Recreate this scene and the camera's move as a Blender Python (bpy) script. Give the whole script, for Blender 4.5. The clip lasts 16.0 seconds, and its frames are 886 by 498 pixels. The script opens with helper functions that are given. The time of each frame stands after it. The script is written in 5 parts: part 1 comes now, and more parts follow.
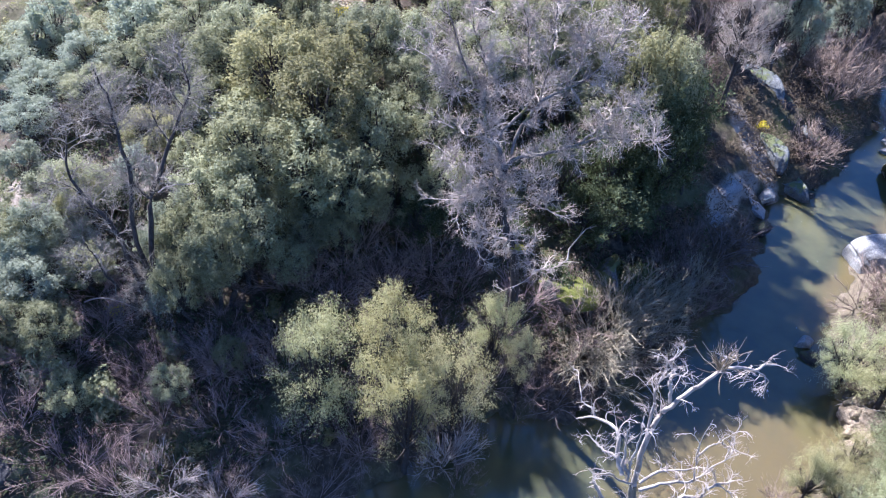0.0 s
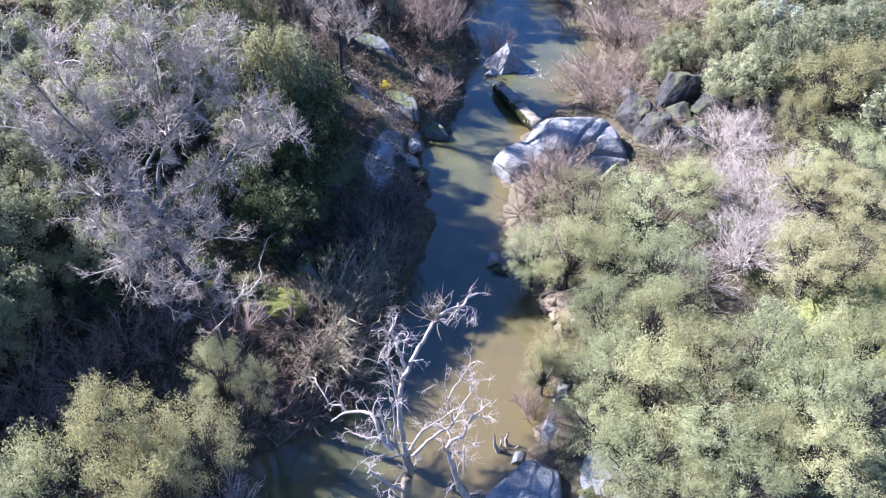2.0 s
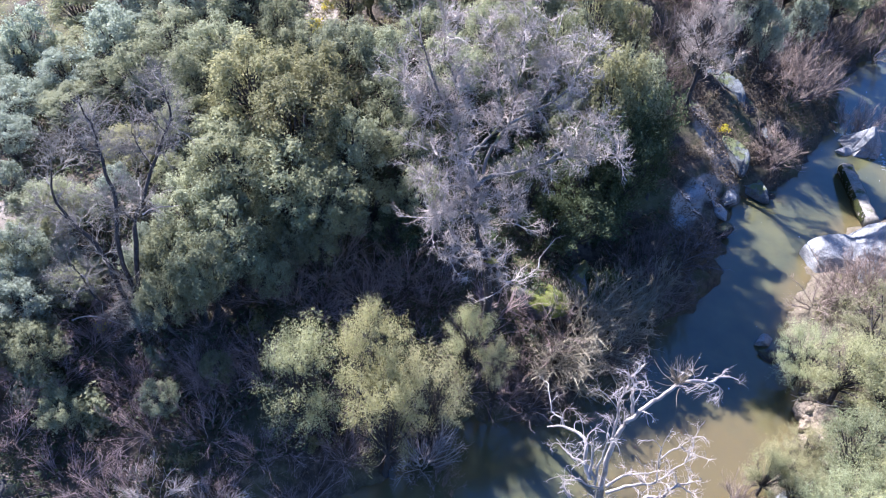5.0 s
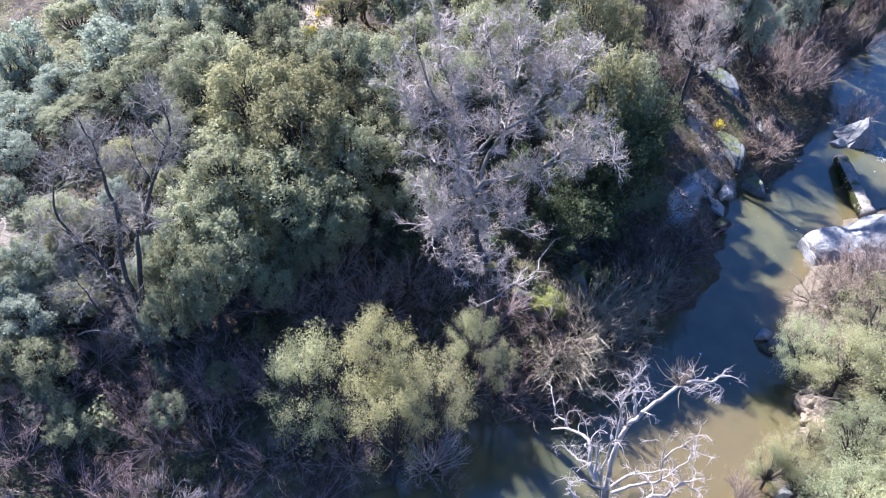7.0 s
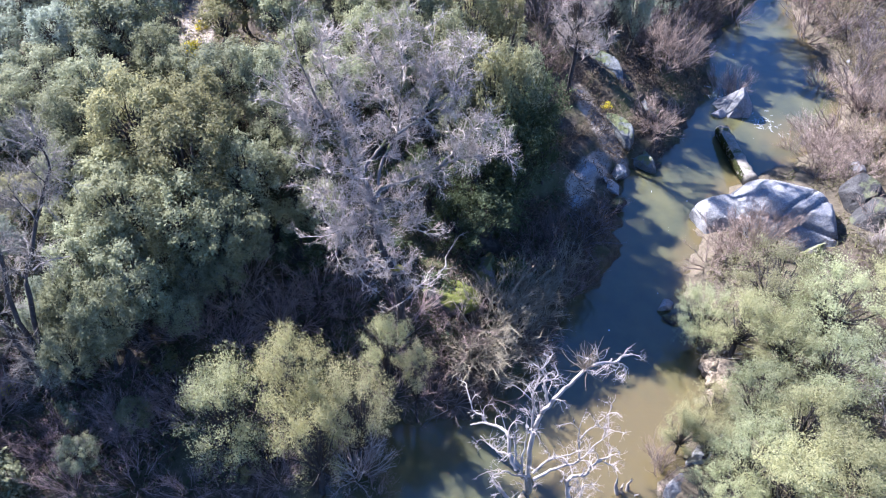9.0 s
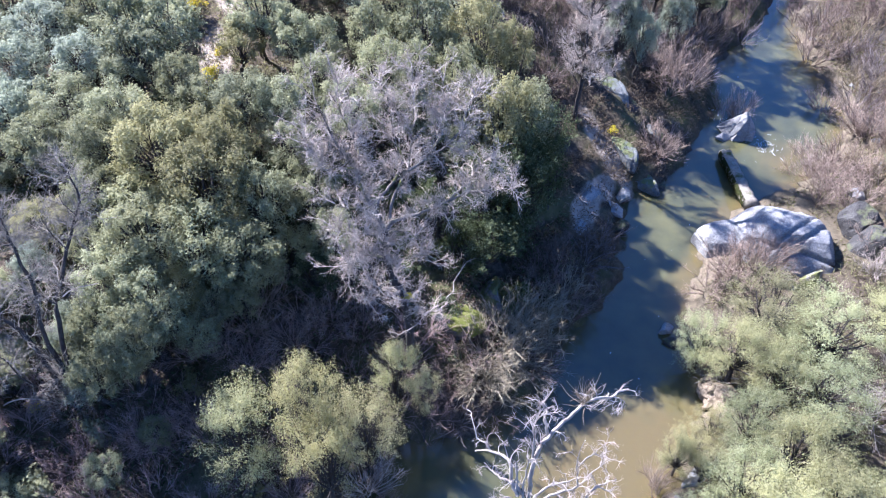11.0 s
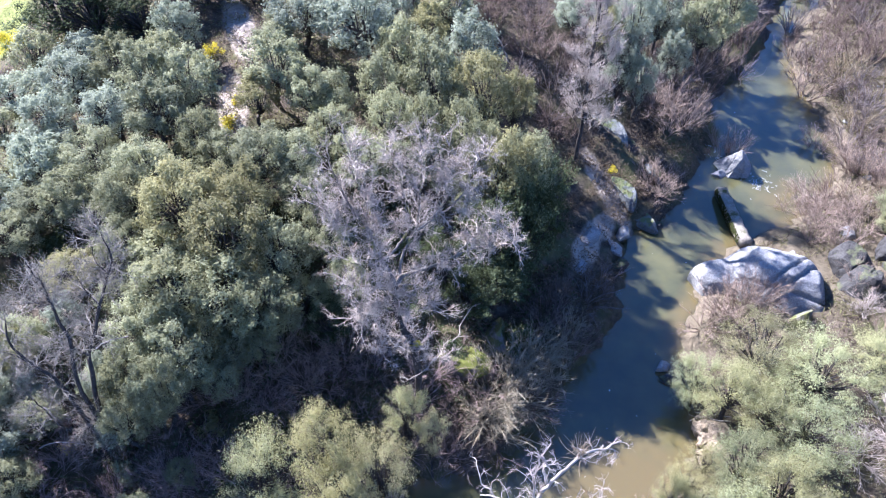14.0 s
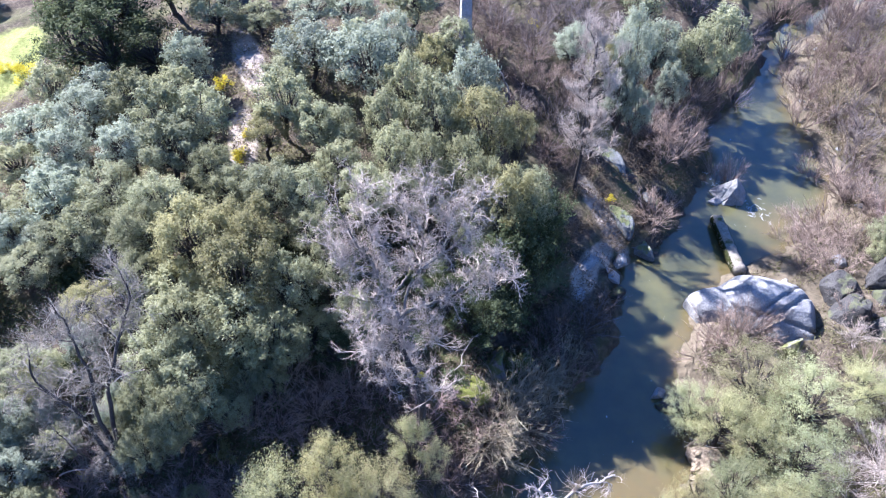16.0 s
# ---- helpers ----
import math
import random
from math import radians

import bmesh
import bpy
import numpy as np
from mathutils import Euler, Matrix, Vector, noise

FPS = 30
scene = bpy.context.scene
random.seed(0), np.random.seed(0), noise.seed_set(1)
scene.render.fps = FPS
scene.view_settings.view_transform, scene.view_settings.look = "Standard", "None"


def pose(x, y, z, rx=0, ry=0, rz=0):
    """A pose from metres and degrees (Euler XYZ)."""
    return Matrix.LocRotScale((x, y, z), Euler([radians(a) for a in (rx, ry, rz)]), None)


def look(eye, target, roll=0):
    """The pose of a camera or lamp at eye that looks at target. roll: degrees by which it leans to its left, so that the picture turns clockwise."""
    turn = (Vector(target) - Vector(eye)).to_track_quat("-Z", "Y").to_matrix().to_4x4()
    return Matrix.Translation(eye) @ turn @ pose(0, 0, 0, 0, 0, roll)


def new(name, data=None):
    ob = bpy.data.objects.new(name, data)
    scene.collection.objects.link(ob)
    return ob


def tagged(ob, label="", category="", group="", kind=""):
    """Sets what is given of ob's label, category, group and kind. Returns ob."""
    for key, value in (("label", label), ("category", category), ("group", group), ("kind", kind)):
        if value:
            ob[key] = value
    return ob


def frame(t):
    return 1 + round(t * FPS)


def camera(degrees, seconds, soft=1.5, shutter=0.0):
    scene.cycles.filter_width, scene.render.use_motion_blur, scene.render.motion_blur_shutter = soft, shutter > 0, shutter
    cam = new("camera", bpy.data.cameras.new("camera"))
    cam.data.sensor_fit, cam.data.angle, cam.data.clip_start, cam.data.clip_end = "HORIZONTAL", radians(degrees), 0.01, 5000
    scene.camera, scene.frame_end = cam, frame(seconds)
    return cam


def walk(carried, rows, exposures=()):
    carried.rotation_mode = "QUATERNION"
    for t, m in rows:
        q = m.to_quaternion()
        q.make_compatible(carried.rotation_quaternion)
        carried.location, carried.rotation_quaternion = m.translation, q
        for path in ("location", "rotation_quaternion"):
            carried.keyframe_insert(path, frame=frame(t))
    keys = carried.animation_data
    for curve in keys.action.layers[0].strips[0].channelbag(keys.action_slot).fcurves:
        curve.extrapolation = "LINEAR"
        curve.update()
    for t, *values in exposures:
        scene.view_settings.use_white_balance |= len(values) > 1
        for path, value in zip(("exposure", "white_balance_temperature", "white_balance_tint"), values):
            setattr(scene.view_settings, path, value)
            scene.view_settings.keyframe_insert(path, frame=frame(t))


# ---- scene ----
cam = camera(60.4, 16.0, soft=1.15)
PATH = [
    (0, (-0.194, -0.075, 23.846), (-0.159, 1.398, 22.493), 1.18),
    (0.5, (-0.243, -0.114, 24.008), (-0.029, 1.347, 22.660), 1.00),
    (1, (0.016, -0.020, 23.964), (0.383, 1.411, 22.616), -2.54),
    (1.5, (0.147, 0.122, 23.889), (0.786, 1.447, 22.534), -2.58),
    (2, (0.149, 0.129, 23.956), (0.921, 1.377, 22.597), -1.13),
    (2.5, (0.245, 0.200, 23.843), (1.003, 1.448, 22.476), -0.33),
    (3, (0.240, 0.226, 23.970), (0.884, 1.524, 22.592), -0.01),
    (3.5, (0.180, 0.191, 24.221), (0.707, 1.541, 22.843), 0.63),
    (4, (0.037, 0.059, 24.562), (0.429, 1.462, 23.191), 1.48),
    (4.5, (-0.115, -0.118, 25.012), (0.088, 1.318, 23.635), 2.36),
    (4.7, (-0.176, -0.201, 25.216), (-0.049, 1.241, 23.836), 2.97),
    (6.8, (-0.300, -0.192, 25.817), (-0.250, 1.247, 24.429), 0.20),
    (7, (-0.275, -0.145, 25.835), (-0.174, 1.290, 24.445), 0.46),
    (7.5, (-0.164, -0.014, 25.725), (0.008, 1.412, 24.334), -0.34),
    (8, (0.130, -0.015, 25.839), (0.419, 1.384, 24.438), -1.26),
    (8.5, (0.201, -0.041, 25.968), (0.520, 1.351, 24.568), 0.25),
    (9, (0.189, -0.041, 26.266), (0.503, 1.349, 24.863), 0.65),
    (11.5, (0.176, -0.109, 28.448), (0.464, 1.281, 27.039), 0.66),
    (12, (0.194, -0.103, 28.869), (0.479, 1.286, 27.459), 0.64),
    (12.5, (0.168, -0.089, 29.277), (0.447, 1.304, 27.870), 0.20),
    (13, (0.199, -0.107, 29.725), (0.482, 1.288, 28.319), 0.40),
    (13.5, (0.187, -0.122, 30.155), (0.463, 1.272, 28.747), 0.19),
    (14, (0.179, -0.163, 30.599), (0.453, 1.241, 29.202), -0.06),
    (14.5, (0.166, -0.166, 31.059), (0.435, 1.241, 29.663), -0.19),
    (15, (0.145, -0.184, 31.508), (0.412, 1.226, 30.114), -0.21),
    (15.5, (0.161, -0.234, 31.954), (0.431, 1.180, 30.565), -0.21),
    (16, (0.163, -0.288, 32.411), (0.432, 1.130, 31.026), -0.22),
]
walk(cam, [(t, look(eye, target, roll)) for t, eye, target, roll in PATH], [(0.0, 2.42, 4950, 24), (16.0, 2.58, 4930, 24)])

# ---- light ----
SUN_EL, SUN_AZ = radians(39), math.atan2(-0.56, 0.83)
world = bpy.data.worlds.new("sky")
scene.world = world
world.use_nodes = True
sky = world.node_tree.nodes.new("ShaderNodeTexSky")
sky.sky_type, sky.sun_disc = "NISHITA", False
sky.sun_elevation, sky.sun_rotation = SUN_EL, SUN_AZ
sky.air_density, sky.dust_density, sky.ozone_density = 1.0, 0.0, 7.0
back = world.node_tree.nodes["Background"]
back.inputs["Strength"].default_value = 0.056
world.node_tree.links.new(sky.outputs[0], back.inputs["Color"])
sun = new("sun", bpy.data.lights.new("sun", "SUN"))
sun.data.energy, sun.data.angle, sun.data.color = 5.0, radians(0.53), (1.0, 0.88, 0.7)
towards = Vector((math.sin(SUN_AZ) * math.cos(SUN_EL), math.cos(SUN_AZ) * math.cos(SUN_EL), math.sin(SUN_EL)))
sun.matrix_world = look(towards * 80, (0, 0, 0))

# ---- materials ----


def material(name, rough=0.8, spec=0.3):
    m = bpy.data.materials.new(name)
    m.use_nodes = True
    b = m.node_tree.nodes["Principled BSDF"]
    b.inputs["Roughness"].default_value = rough
    b.inputs["Specular IOR Level"].default_value = spec
    return m, m.node_tree, b


def ramp(nt, source, stops):
    r = nt.nodes.new("ShaderNodeValToRGB")
    e = r.color_ramp.elements
    while len(e) < len(stops):
        e.new(0.5)
    for k, (at, col) in zip(e, stops):
        k.position, k.color = at, (*col, 1)
    nt.links.new(source, r.inputs[0])
    return r.outputs[0]


def noisy(nt, scale, detail=4, rough=0.6, stretch=None):
    c = nt.nodes.new("ShaderNodeNewGeometry").outputs["Position"]
    if stretch:
        mp = nt.nodes.new("ShaderNodeMapping")
        mp.inputs["Scale"].default_value = stretch
        nt.links.new(c, mp.inputs["Vector"])
        c = mp.outputs[0]
    n = nt.nodes.new("ShaderNodeTexNoise")
    n.inputs["Scale"].default_value, n.inputs["Detail"].default_value, n.inputs["Roughness"].default_value = scale, detail, rough
    nt.links.new(c, n.inputs["Vector"])
    return n.outputs["Fac"]


def mix(nt, fac, a, b, how="MIX"):
    m = nt.nodes.new("ShaderNodeMix")
    m.data_type, m.blend_type = "RGBA", how
    for s, v in ((m.inputs["Factor"], fac), (m.inputs["A"], a), (m.inputs["B"], b)):
        if isinstance(v, (int, float)):
            s.default_value = v
        elif isinstance(v, tuple):
            s.default_value = (*v, 1)
        else:
            nt.links.new(v, s)
    return m.outputs["Result"]


def bump(nt, b, height, strength, dist):
    n = nt.nodes.new("ShaderNodeBump")
    n.inputs["Strength"].default_value, n.inputs["Distance"].default_value = strength, dist
    nt.links.new(height, n.inputs["Height"])
    nt.links.new(n.outputs[0], b.inputs["Normal"])


def maths(nt, op, a, b):
    n = nt.nodes.new("ShaderNodeMath")
    n.operation = op
    for s, v in zip(n.inputs, (a, b)):
        if isinstance(v, (int, float)):
            s.default_value = v
        else:
            nt.links.new(v, s)
    return n.outputs[0]


def leaf_material(name, stops, other, shine=0.06):
    """Leaves: each one its own tone, each tree its own hue, light passing through."""
    m, nt, b = material(name, 0.65, shine)
    g = nt.nodes.new("ShaderNodeNewGeometry")
    stops = [(at, tuple(v * k for v in c)) for (at, c), k in zip(stops, (0.85, 1.0, 1.06))]
    col = ramp(nt, g.outputs["Random Per Island"], stops)
    info = nt.nodes.new("ShaderNodeObjectInfo")
    patch = noisy(nt, 1.3, 3)
    amount = maths(nt, "MULTIPLY", maths(nt, "ADD", info.outputs["Random"], patch), 0.42)
    col = mix(nt, amount, col, other)
    tone = maths(nt, "ADD", maths(nt, "MULTIPLY", maths(nt, "FRACT", maths(nt, "MULTIPLY", info.outputs["Random"], 7.3), 0), 0.5), 0.77)
    grey = nt.nodes.new("ShaderNodeCombineColor")
    for k in range(3):
        nt.links.new(tone, grey.inputs[k])
    col = mix(nt, 1.0, col, grey.outputs[0], "MULTIPLY")
    nt.links.new(col, b.inputs["Base Color"])
    t = nt.nodes.new("ShaderNodeBsdfTranslucent")
    nt.links.new(col, t.inputs["Color"])
    s = nt.nodes.new("ShaderNodeMixShader")
    s.inputs[0].default_value = 0.5
    nt.links.new(b.outputs[0], s.inputs[1])
    nt.links.new(t.outputs[0], s.inputs[2])
    nt.links.new(s.outputs[0], nt.nodes["Material Output"].inputs["Surface"])
    return m


def bark_material(name, dark, pale, scale=9.0, moss=None):
    m, nt, b = material(name, 0.9, 0.15)
    col = ramp(nt, noisy(nt, scale, 6, 0.7, (1, 1, 0.35)), [(0.3, dark), (0.7, pale)])
    g = nt.nodes.new("ShaderNodeNewGeometry")
    col = mix(nt, maths(nt, "MULTIPLY", g.outputs["Random Per Island"], 0.5), col, tuple(0.5 * v for v in dark))
    if moss:
        col = mix(nt, ramp(nt, noisy(nt, 1.6, 4), [(0.52, (0, 0, 0)), (0.66, (1, 1, 1))]), col, moss)
    nt.links.new(col, b.inputs["Base Color"])
    bump(nt, b, noisy(nt, scale * 3, 5), 0.5, 0.03)
    return m


OAK_LEAF = leaf_material("oak leaf", [(0, (0.193, 0.205, 0.117)), (0.5, (0.267, 0.282, 0.167)), (1, (0.358, 0.368, 0.239))], (0.249, 0.243, 0.117))
BLUE_LEAF = leaf_material("grey-green leaf", [(0, (0.224, 0.247, 0.177)), (0.5, (0.295, 0.323, 0.237)), (1, (0.391, 0.418, 0.325))], (0.259, 0.283, 0.178))
YELLOW_LEAF = leaf_material("yellow-green leaf", [(0, (0.199, 0.193, 0.0851)), (0.5, (0.257, 0.246, 0.118)), (1, (0.336, 0.317, 0.182))], (0.246, 0.229, 0.0978))
WILLOW_LEAF = leaf_material("willow leaf", [(0, (0.233, 0.228, 0.114)), (0.5, (0.315, 0.305, 0.162)), (1, (0.366, 0.356, 0.213))], (0.368, 0.333, 0.156))
FRESH_LEAF = leaf_material("fresh green leaf", [(0, (0.213, 0.22, 0.0971)), (0.4, (0.303, 0.31, 0.146)), (1, (0.363, 0.364, 0.205))], (0.356, 0.338, 0.162))
SAGE_LEAF = leaf_material("sage green leaf", [(0, (0.199, 0.219, 0.11)), (0.4, (0.285, 0.31, 0.165)), (1, (0.355, 0.375, 0.225))], (0.326, 0.326, 0.156))
GOLD_LEAF = leaf_material("golden willow leaf", [(0, (0.19, 0.185, 0.0852)), (0.5, (0.274, 0.264, 0.13)), (1, (0.332, 0.318, 0.18))], (0.347, 0.314, 0.13))
# ivy green; on oaks and bushes this dark colour stands in for shade
IVY_SHADE_LEAF = leaf_material("ivy and shaded oak leaf", [(0, (0.0333, 0.045, 0.0231)), (0.6, (0.076, 0.092, 0.0473)), (1, (0.162, 0.19, 0.116))], (0.0855, 0.1, 0.0368))
BROOM_BLOOM = leaf_material("yellow bloom", [(0, (0.42, 0.36, 0.02)), (0.6, (0.6, 0.52, 0.03)), (1, (0.3, 0.34, 0.06))], (0.6, 0.5, 0.02), 0.2)
BARK = bark_material("dark bark", (0.035, 0.03, 0.026), (0.1, 0.09, 0.08))
GREY_BARK = bark_material("grey bark", (0.1, 0.088, 0.075), (0.29, 0.262, 0.23), 7, (0.2, 0.19, 0.06))
TWIG = bark_material("grey twig", (0.28, 0.232, 0.188), (0.6, 0.525, 0.445), 3)
RED_TWIG = bark_material("reddish brown twig", (0.155, 0.115, 0.088), (0.41, 0.325, 0.262), 3)
TAN_TWIG = bark_material("olive brown twig", (0.12, 0.09, 0.05), (0.33, 0.27, 0.18), 3)
DARK_TWIG = bark_material("violet-brown twig", (0.16, 0.115, 0.1), (0.44, 0.335, 0.295), 3)
SCRUB_TWIG = bark_material("dull brown twig", (0.08, 0.058, 0.046), (0.25, 0.19, 0.155), 3)
GREY_SCRUB = bark_material("grey-brown twig", (0.085, 0.07, 0.065), (0.27, 0.23, 0.21), 3)
CURL_TWIG = bark_material("pale olive-brown twig", (0.19, 0.16, 0.1), (0.44, 0.385, 0.27), 3)
DUSK_TWIG = bark_material("dusky grey twig", (0.15, 0.132, 0.108), (0.38, 0.345, 0.29), 3)
PALE_TWIG = bark_material("bleached twig", (0.3, 0.25, 0.21), (0.55, 0.49, 0.43), 3)
MOSSY_WOOD = bark_material("mossy dead wood", (0.09, 0.075, 0.05), (0.33, 0.29, 0.22), 5, (0.085, 0.08, 0.025))
DEAD_WOOD = bark_material("bleached dead wood", (0.19, 0.155, 0.12), (0.56, 0.51, 0.44), 5)


def stone(name, low, high, moss=0.0, moss_colour=(0.1, 0.12, 0.02)):
    m, nt, b = material(name, 0.85, 0.25)
    col = ramp(nt, noisy(nt, 1.1, 8, 0.65), [(0.3, low), (0.7, high)])
    col = mix(nt, ramp(nt, noisy(nt, 14, 4, 0.7), [(0.35, (0, 0, 0)), (0.62, (0.6, 0.6, 0.6))]), col, tuple(0.42 * v for v in low))
    col = mix(nt, ramp(nt, noisy(nt, 2.6, 7, 0.75), [(0.56, (0, 0, 0)), (0.66, (0.5, 0.5, 0.5))]), col, tuple(0.5 * v for v in low))
    if moss:
        g = nt.nodes.new("ShaderNodeNewGeometry")
        sep = nt.nodes.new("ShaderNodeSeparateXYZ")
        nt.links.new(g.outputs["Normal"], sep.inputs[0])
        m1 = maths(nt, "ADD", noisy(nt, 0.9, 5), maths(nt, "MULTIPLY", sep.outputs["Z"], 0.12))
        f = ramp(nt, m1, [(0.72 - moss * 0.4, (0, 0, 0)), (0.8 - moss * 0.4, (1, 1, 1))])
        col = mix(nt, f, col, moss_colour)
    nt.links.new(col, b.inputs["Base Color"])
    bump(nt, b, noisy(nt, 4, 10, 0.72), 0.9, 0.14)
    return m


GRANITE = stone("pale granite", (0.2, 0.198, 0.19), (0.4, 0.395, 0.38))
MOSS_STONE = stone("mossy granite", (0.13, 0.12, 0.11), (0.32, 0.3, 0.28), 0.6, (0.12, 0.125, 0.045))
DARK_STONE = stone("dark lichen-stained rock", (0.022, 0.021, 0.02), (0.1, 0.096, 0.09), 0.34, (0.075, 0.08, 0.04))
MOSS_CARPET = stone("moss carpet", (0.05, 0.048, 0.042), (0.15, 0.145, 0.13), 0.62, (0.1, 0.11, 0.016))
SLATE = stone("blue-grey lichened rock", (0.1, 0.105, 0.1), (0.27, 0.28, 0.272), 0.3, (0.12, 0.135, 0.055))
SAND_STONE = stone("sandy bank soil", (0.2, 0.155, 0.1), (0.37, 0.3, 0.205))

# ground: dry litter, with sand, path and turf by a painted tone of the soil
GROUND, nt, b = material("litter and soil", 0.95, 0.1)
litter = ramp(nt, noisy(nt, 3.0, 10, 0.75), [(0.3, (0.03, 0.022, 0.018)), (0.5, (0.072, 0.058, 0.042)), (0.72, (0.17, 0.138, 0.1))])
litter = mix(nt, ramp(nt, noisy(nt, 0.35, 5), [(0.45, (0, 0, 0)), (0.65, (0.7, 0.7, 0.7))]), litter, (0.09, 0.095, 0.035))
soil = nt.nodes.new("ShaderNodeAttribute")
soil.attribute_name = "soil"
part_of = nt.nodes.new("ShaderNodeSeparateColor")
nt.links.new(soil.outputs["Color"], part_of.inputs[0])
sandy = ramp(nt, noisy(nt, 2.2, 9, 0.7), [(0.3, (0.05, 0.042, 0.028)), (0.7, (0.16, 0.132, 0.088))])
turf = ramp(nt, noisy(nt, 5, 8, 0.7), [(0.3, (0.12, 0.135, 0.035)), (0.7, (0.29, 0.31, 0.1))])
frayed = noisy(nt, 1.2, 6, 0.7)
cut = lambda ch: ramp(nt, maths(nt, "MULTIPLY", maths(nt, "ADD", part_of.outputs[ch], maths(nt, "SUBTRACT", frayed, 0.5)), part_of.outputs[ch]), [(0.2, (0, 0, 0)), (0.45, (1, 1, 1))])
col = mix(nt, cut(0), litter, sandy)
col = mix(nt, cut(1), col, turf)
pale = ramp(nt, noisy(nt, 3, 8, 0.7), [(0.3, (0.2, 0.165, 0.125)), (0.7, (0.39, 0.34, 0.28))])
col = mix(nt, cut(2), col, pale)
nt.links.new(col, b.inputs["Base Color"])
bump(nt, b, noisy(nt, 9, 8, 0.8), 0.9, 0.08)

# murky creek water: silt colour, smooth surface with faint ripples
WATER, nt, b = material("silty water", 0.06, 1.0)
b.inputs["IOR"].default_value = 1.33
b.subsurface_method = "BURLEY"
b.inputs["Subsurface Weight"].default_value, b.inputs["Subsurface Scale"].default_value = 1.0, 0.22
b.inputs["Subsurface Radius"].default_value = (1.0, 0.9, 0.6)
shallow = nt.nodes.new("ShaderNodeAttribute")
shallow.attribute_name = "shallow"
silt = ramp(nt, noisy(nt, 0.35, 4), [(0.35, (0.046, 0.049, 0.025)), (0.65, (0.076, 0.073, 0.031))])
near = maths(nt, "MULTIPLY", shallow.outputs["Fac"], maths(nt, "ADD", noisy(nt, 0.7, 5), 0.35))
col = mix(nt, ramp(nt, near, [(0.15, (0, 0, 0)), (0.75, (1, 1, 1))]), silt, (0.09, 0.071, 0.03))
nt.links.new(col, b.inputs["Base Color"])
bump(nt, b, noisy(nt, 2.6, 4, 0.6), 0.12, 0.05)
FOAM, nt, b = material("foam", 0.6, 0.3)
nt.links.new(ramp(nt, noisy(nt, 12), [(0.3, (0.4, 0.42, 0.4)), (0.7, (0.65, 0.66, 0.64))]), b.inputs["Base Color"])
CONCRETE = stone("weathered concrete", (0.3, 0.3, 0.32), (0.42, 0.42, 0.44))

# ---- mesh helpers ----


def mesh(name, verts, quads, mat, smooth=False, tris=None):
    me = bpy.data.meshes.new(name)
    v = np.asarray(verts, np.float32).reshape(-1, 3)
    quads = np.zeros((0, 4), np.int32) if quads is None else np.asarray(quads, np.int32).reshape(-1, 4)
    tris = np.zeros((0, 3), np.int32) if tris is None else np.asarray(tris, np.int32).reshape(-1, 3)
    me.vertices.add(len(v))
    me.vertices.foreach_set("co", v.ravel())
    loops = np.concatenate([quads.ravel(), tris.ravel()])
    me.loops.add(len(loops))
    me.loops.foreach_set("vertex_index", loops)
    me.polygons.add(len(quads) + len(tris))
    me.polygons.foreach_set("loop_start", np.concatenate([np.arange(len(quads)) * 4, len(quads) * 4 + np.arange(len(tris)) * 3]).astype(np.int32))
    me.update(calc_edges=True)
    if smooth:
        me.polygons.foreach_set("use_smooth", np.ones(len(me.polygons), bool))
    me.materials.append(mat)
    return me


def unit(a):
    return a / (np.linalg.norm(a, axis=-1, keepdims=True) + 1e-9)


def tubes(lines, sides):
    """Round stems: lines is a list of (points (N, n, 3), radii (N, n)). Gives verts and quads."""
    vs, qs, at = [], [], 0
    for pts, rad in lines:
        N, n = rad.shape
        tan = unit(np.gradient(pts, axis=1))
        ref = np.where(np.abs(tan[..., 2:3]) > 0.9, np.array([1.0, 0, 0]), np.array([0, 0, 1.0]))
        a = unit(np.cross(tan, ref))
        c = np.cross(tan, a)
        th = np.arange(sides) * 2 * np.pi / sides
        ring = pts[:, :, None] + rad[:, :, None, None] * (a[:, :, None] * np.cos(th)[:, None] + c[:, :, None] * np.sin(th)[:, None])
        vs.append(ring.reshape(-1, 3))
        i, j, k = np.meshgrid(np.arange(N), np.arange(n - 1), np.arange(sides), indexing="ij")
        k2 = (k + 1) % sides
        base = at + i * n * sides
        qs.append(np.stack([base + j * sides + k, base + j * sides + k2, base + (j + 1) * sides + k2, base + (j + 1) * sides + k], -1).reshape(-1, 4))
        at += N * n * sides
    return np.concatenate(vs), np.concatenate(qs)


def shoots(lines):
    """Thin three-sided twigs ending in a point, from (points (N, n, 3), radii (N, n)). Gives verts and quads, the last of which close on the tip."""
    pts, rad = lines
    N, n = rad.shape
    v, q = tubes([(pts[:, :-1], rad[:, :-1])], 3) if n > 2 else (None, None)
    tan = unit(pts[:, -1] - pts[:, -2])
    a = unit(np.cross(tan, np.where(np.abs(tan[:, 2:3]) > 0.9, np.array([1.0, 0, 0]), np.array([0, 0, 1.0]))))
    c = np.cross(tan, a)
    th = np.arange(3) * 2 * np.pi / 3
    ring = pts[:, -2][:, None] + rad[:, -2][:, None, None] * (a[:, None] * np.cos(th)[:, None] + c[:, None] * np.sin(th)[:, None])
    cone = np.concatenate([ring, pts[:, -1:]], 1).reshape(-1, 3)
    i = np.arange(N)[:, None] * 4
    t = np.concatenate([i + [0, 1, 3], i + [1, 2, 3], i + [2, 0, 3]])
    return v, q, cone, t


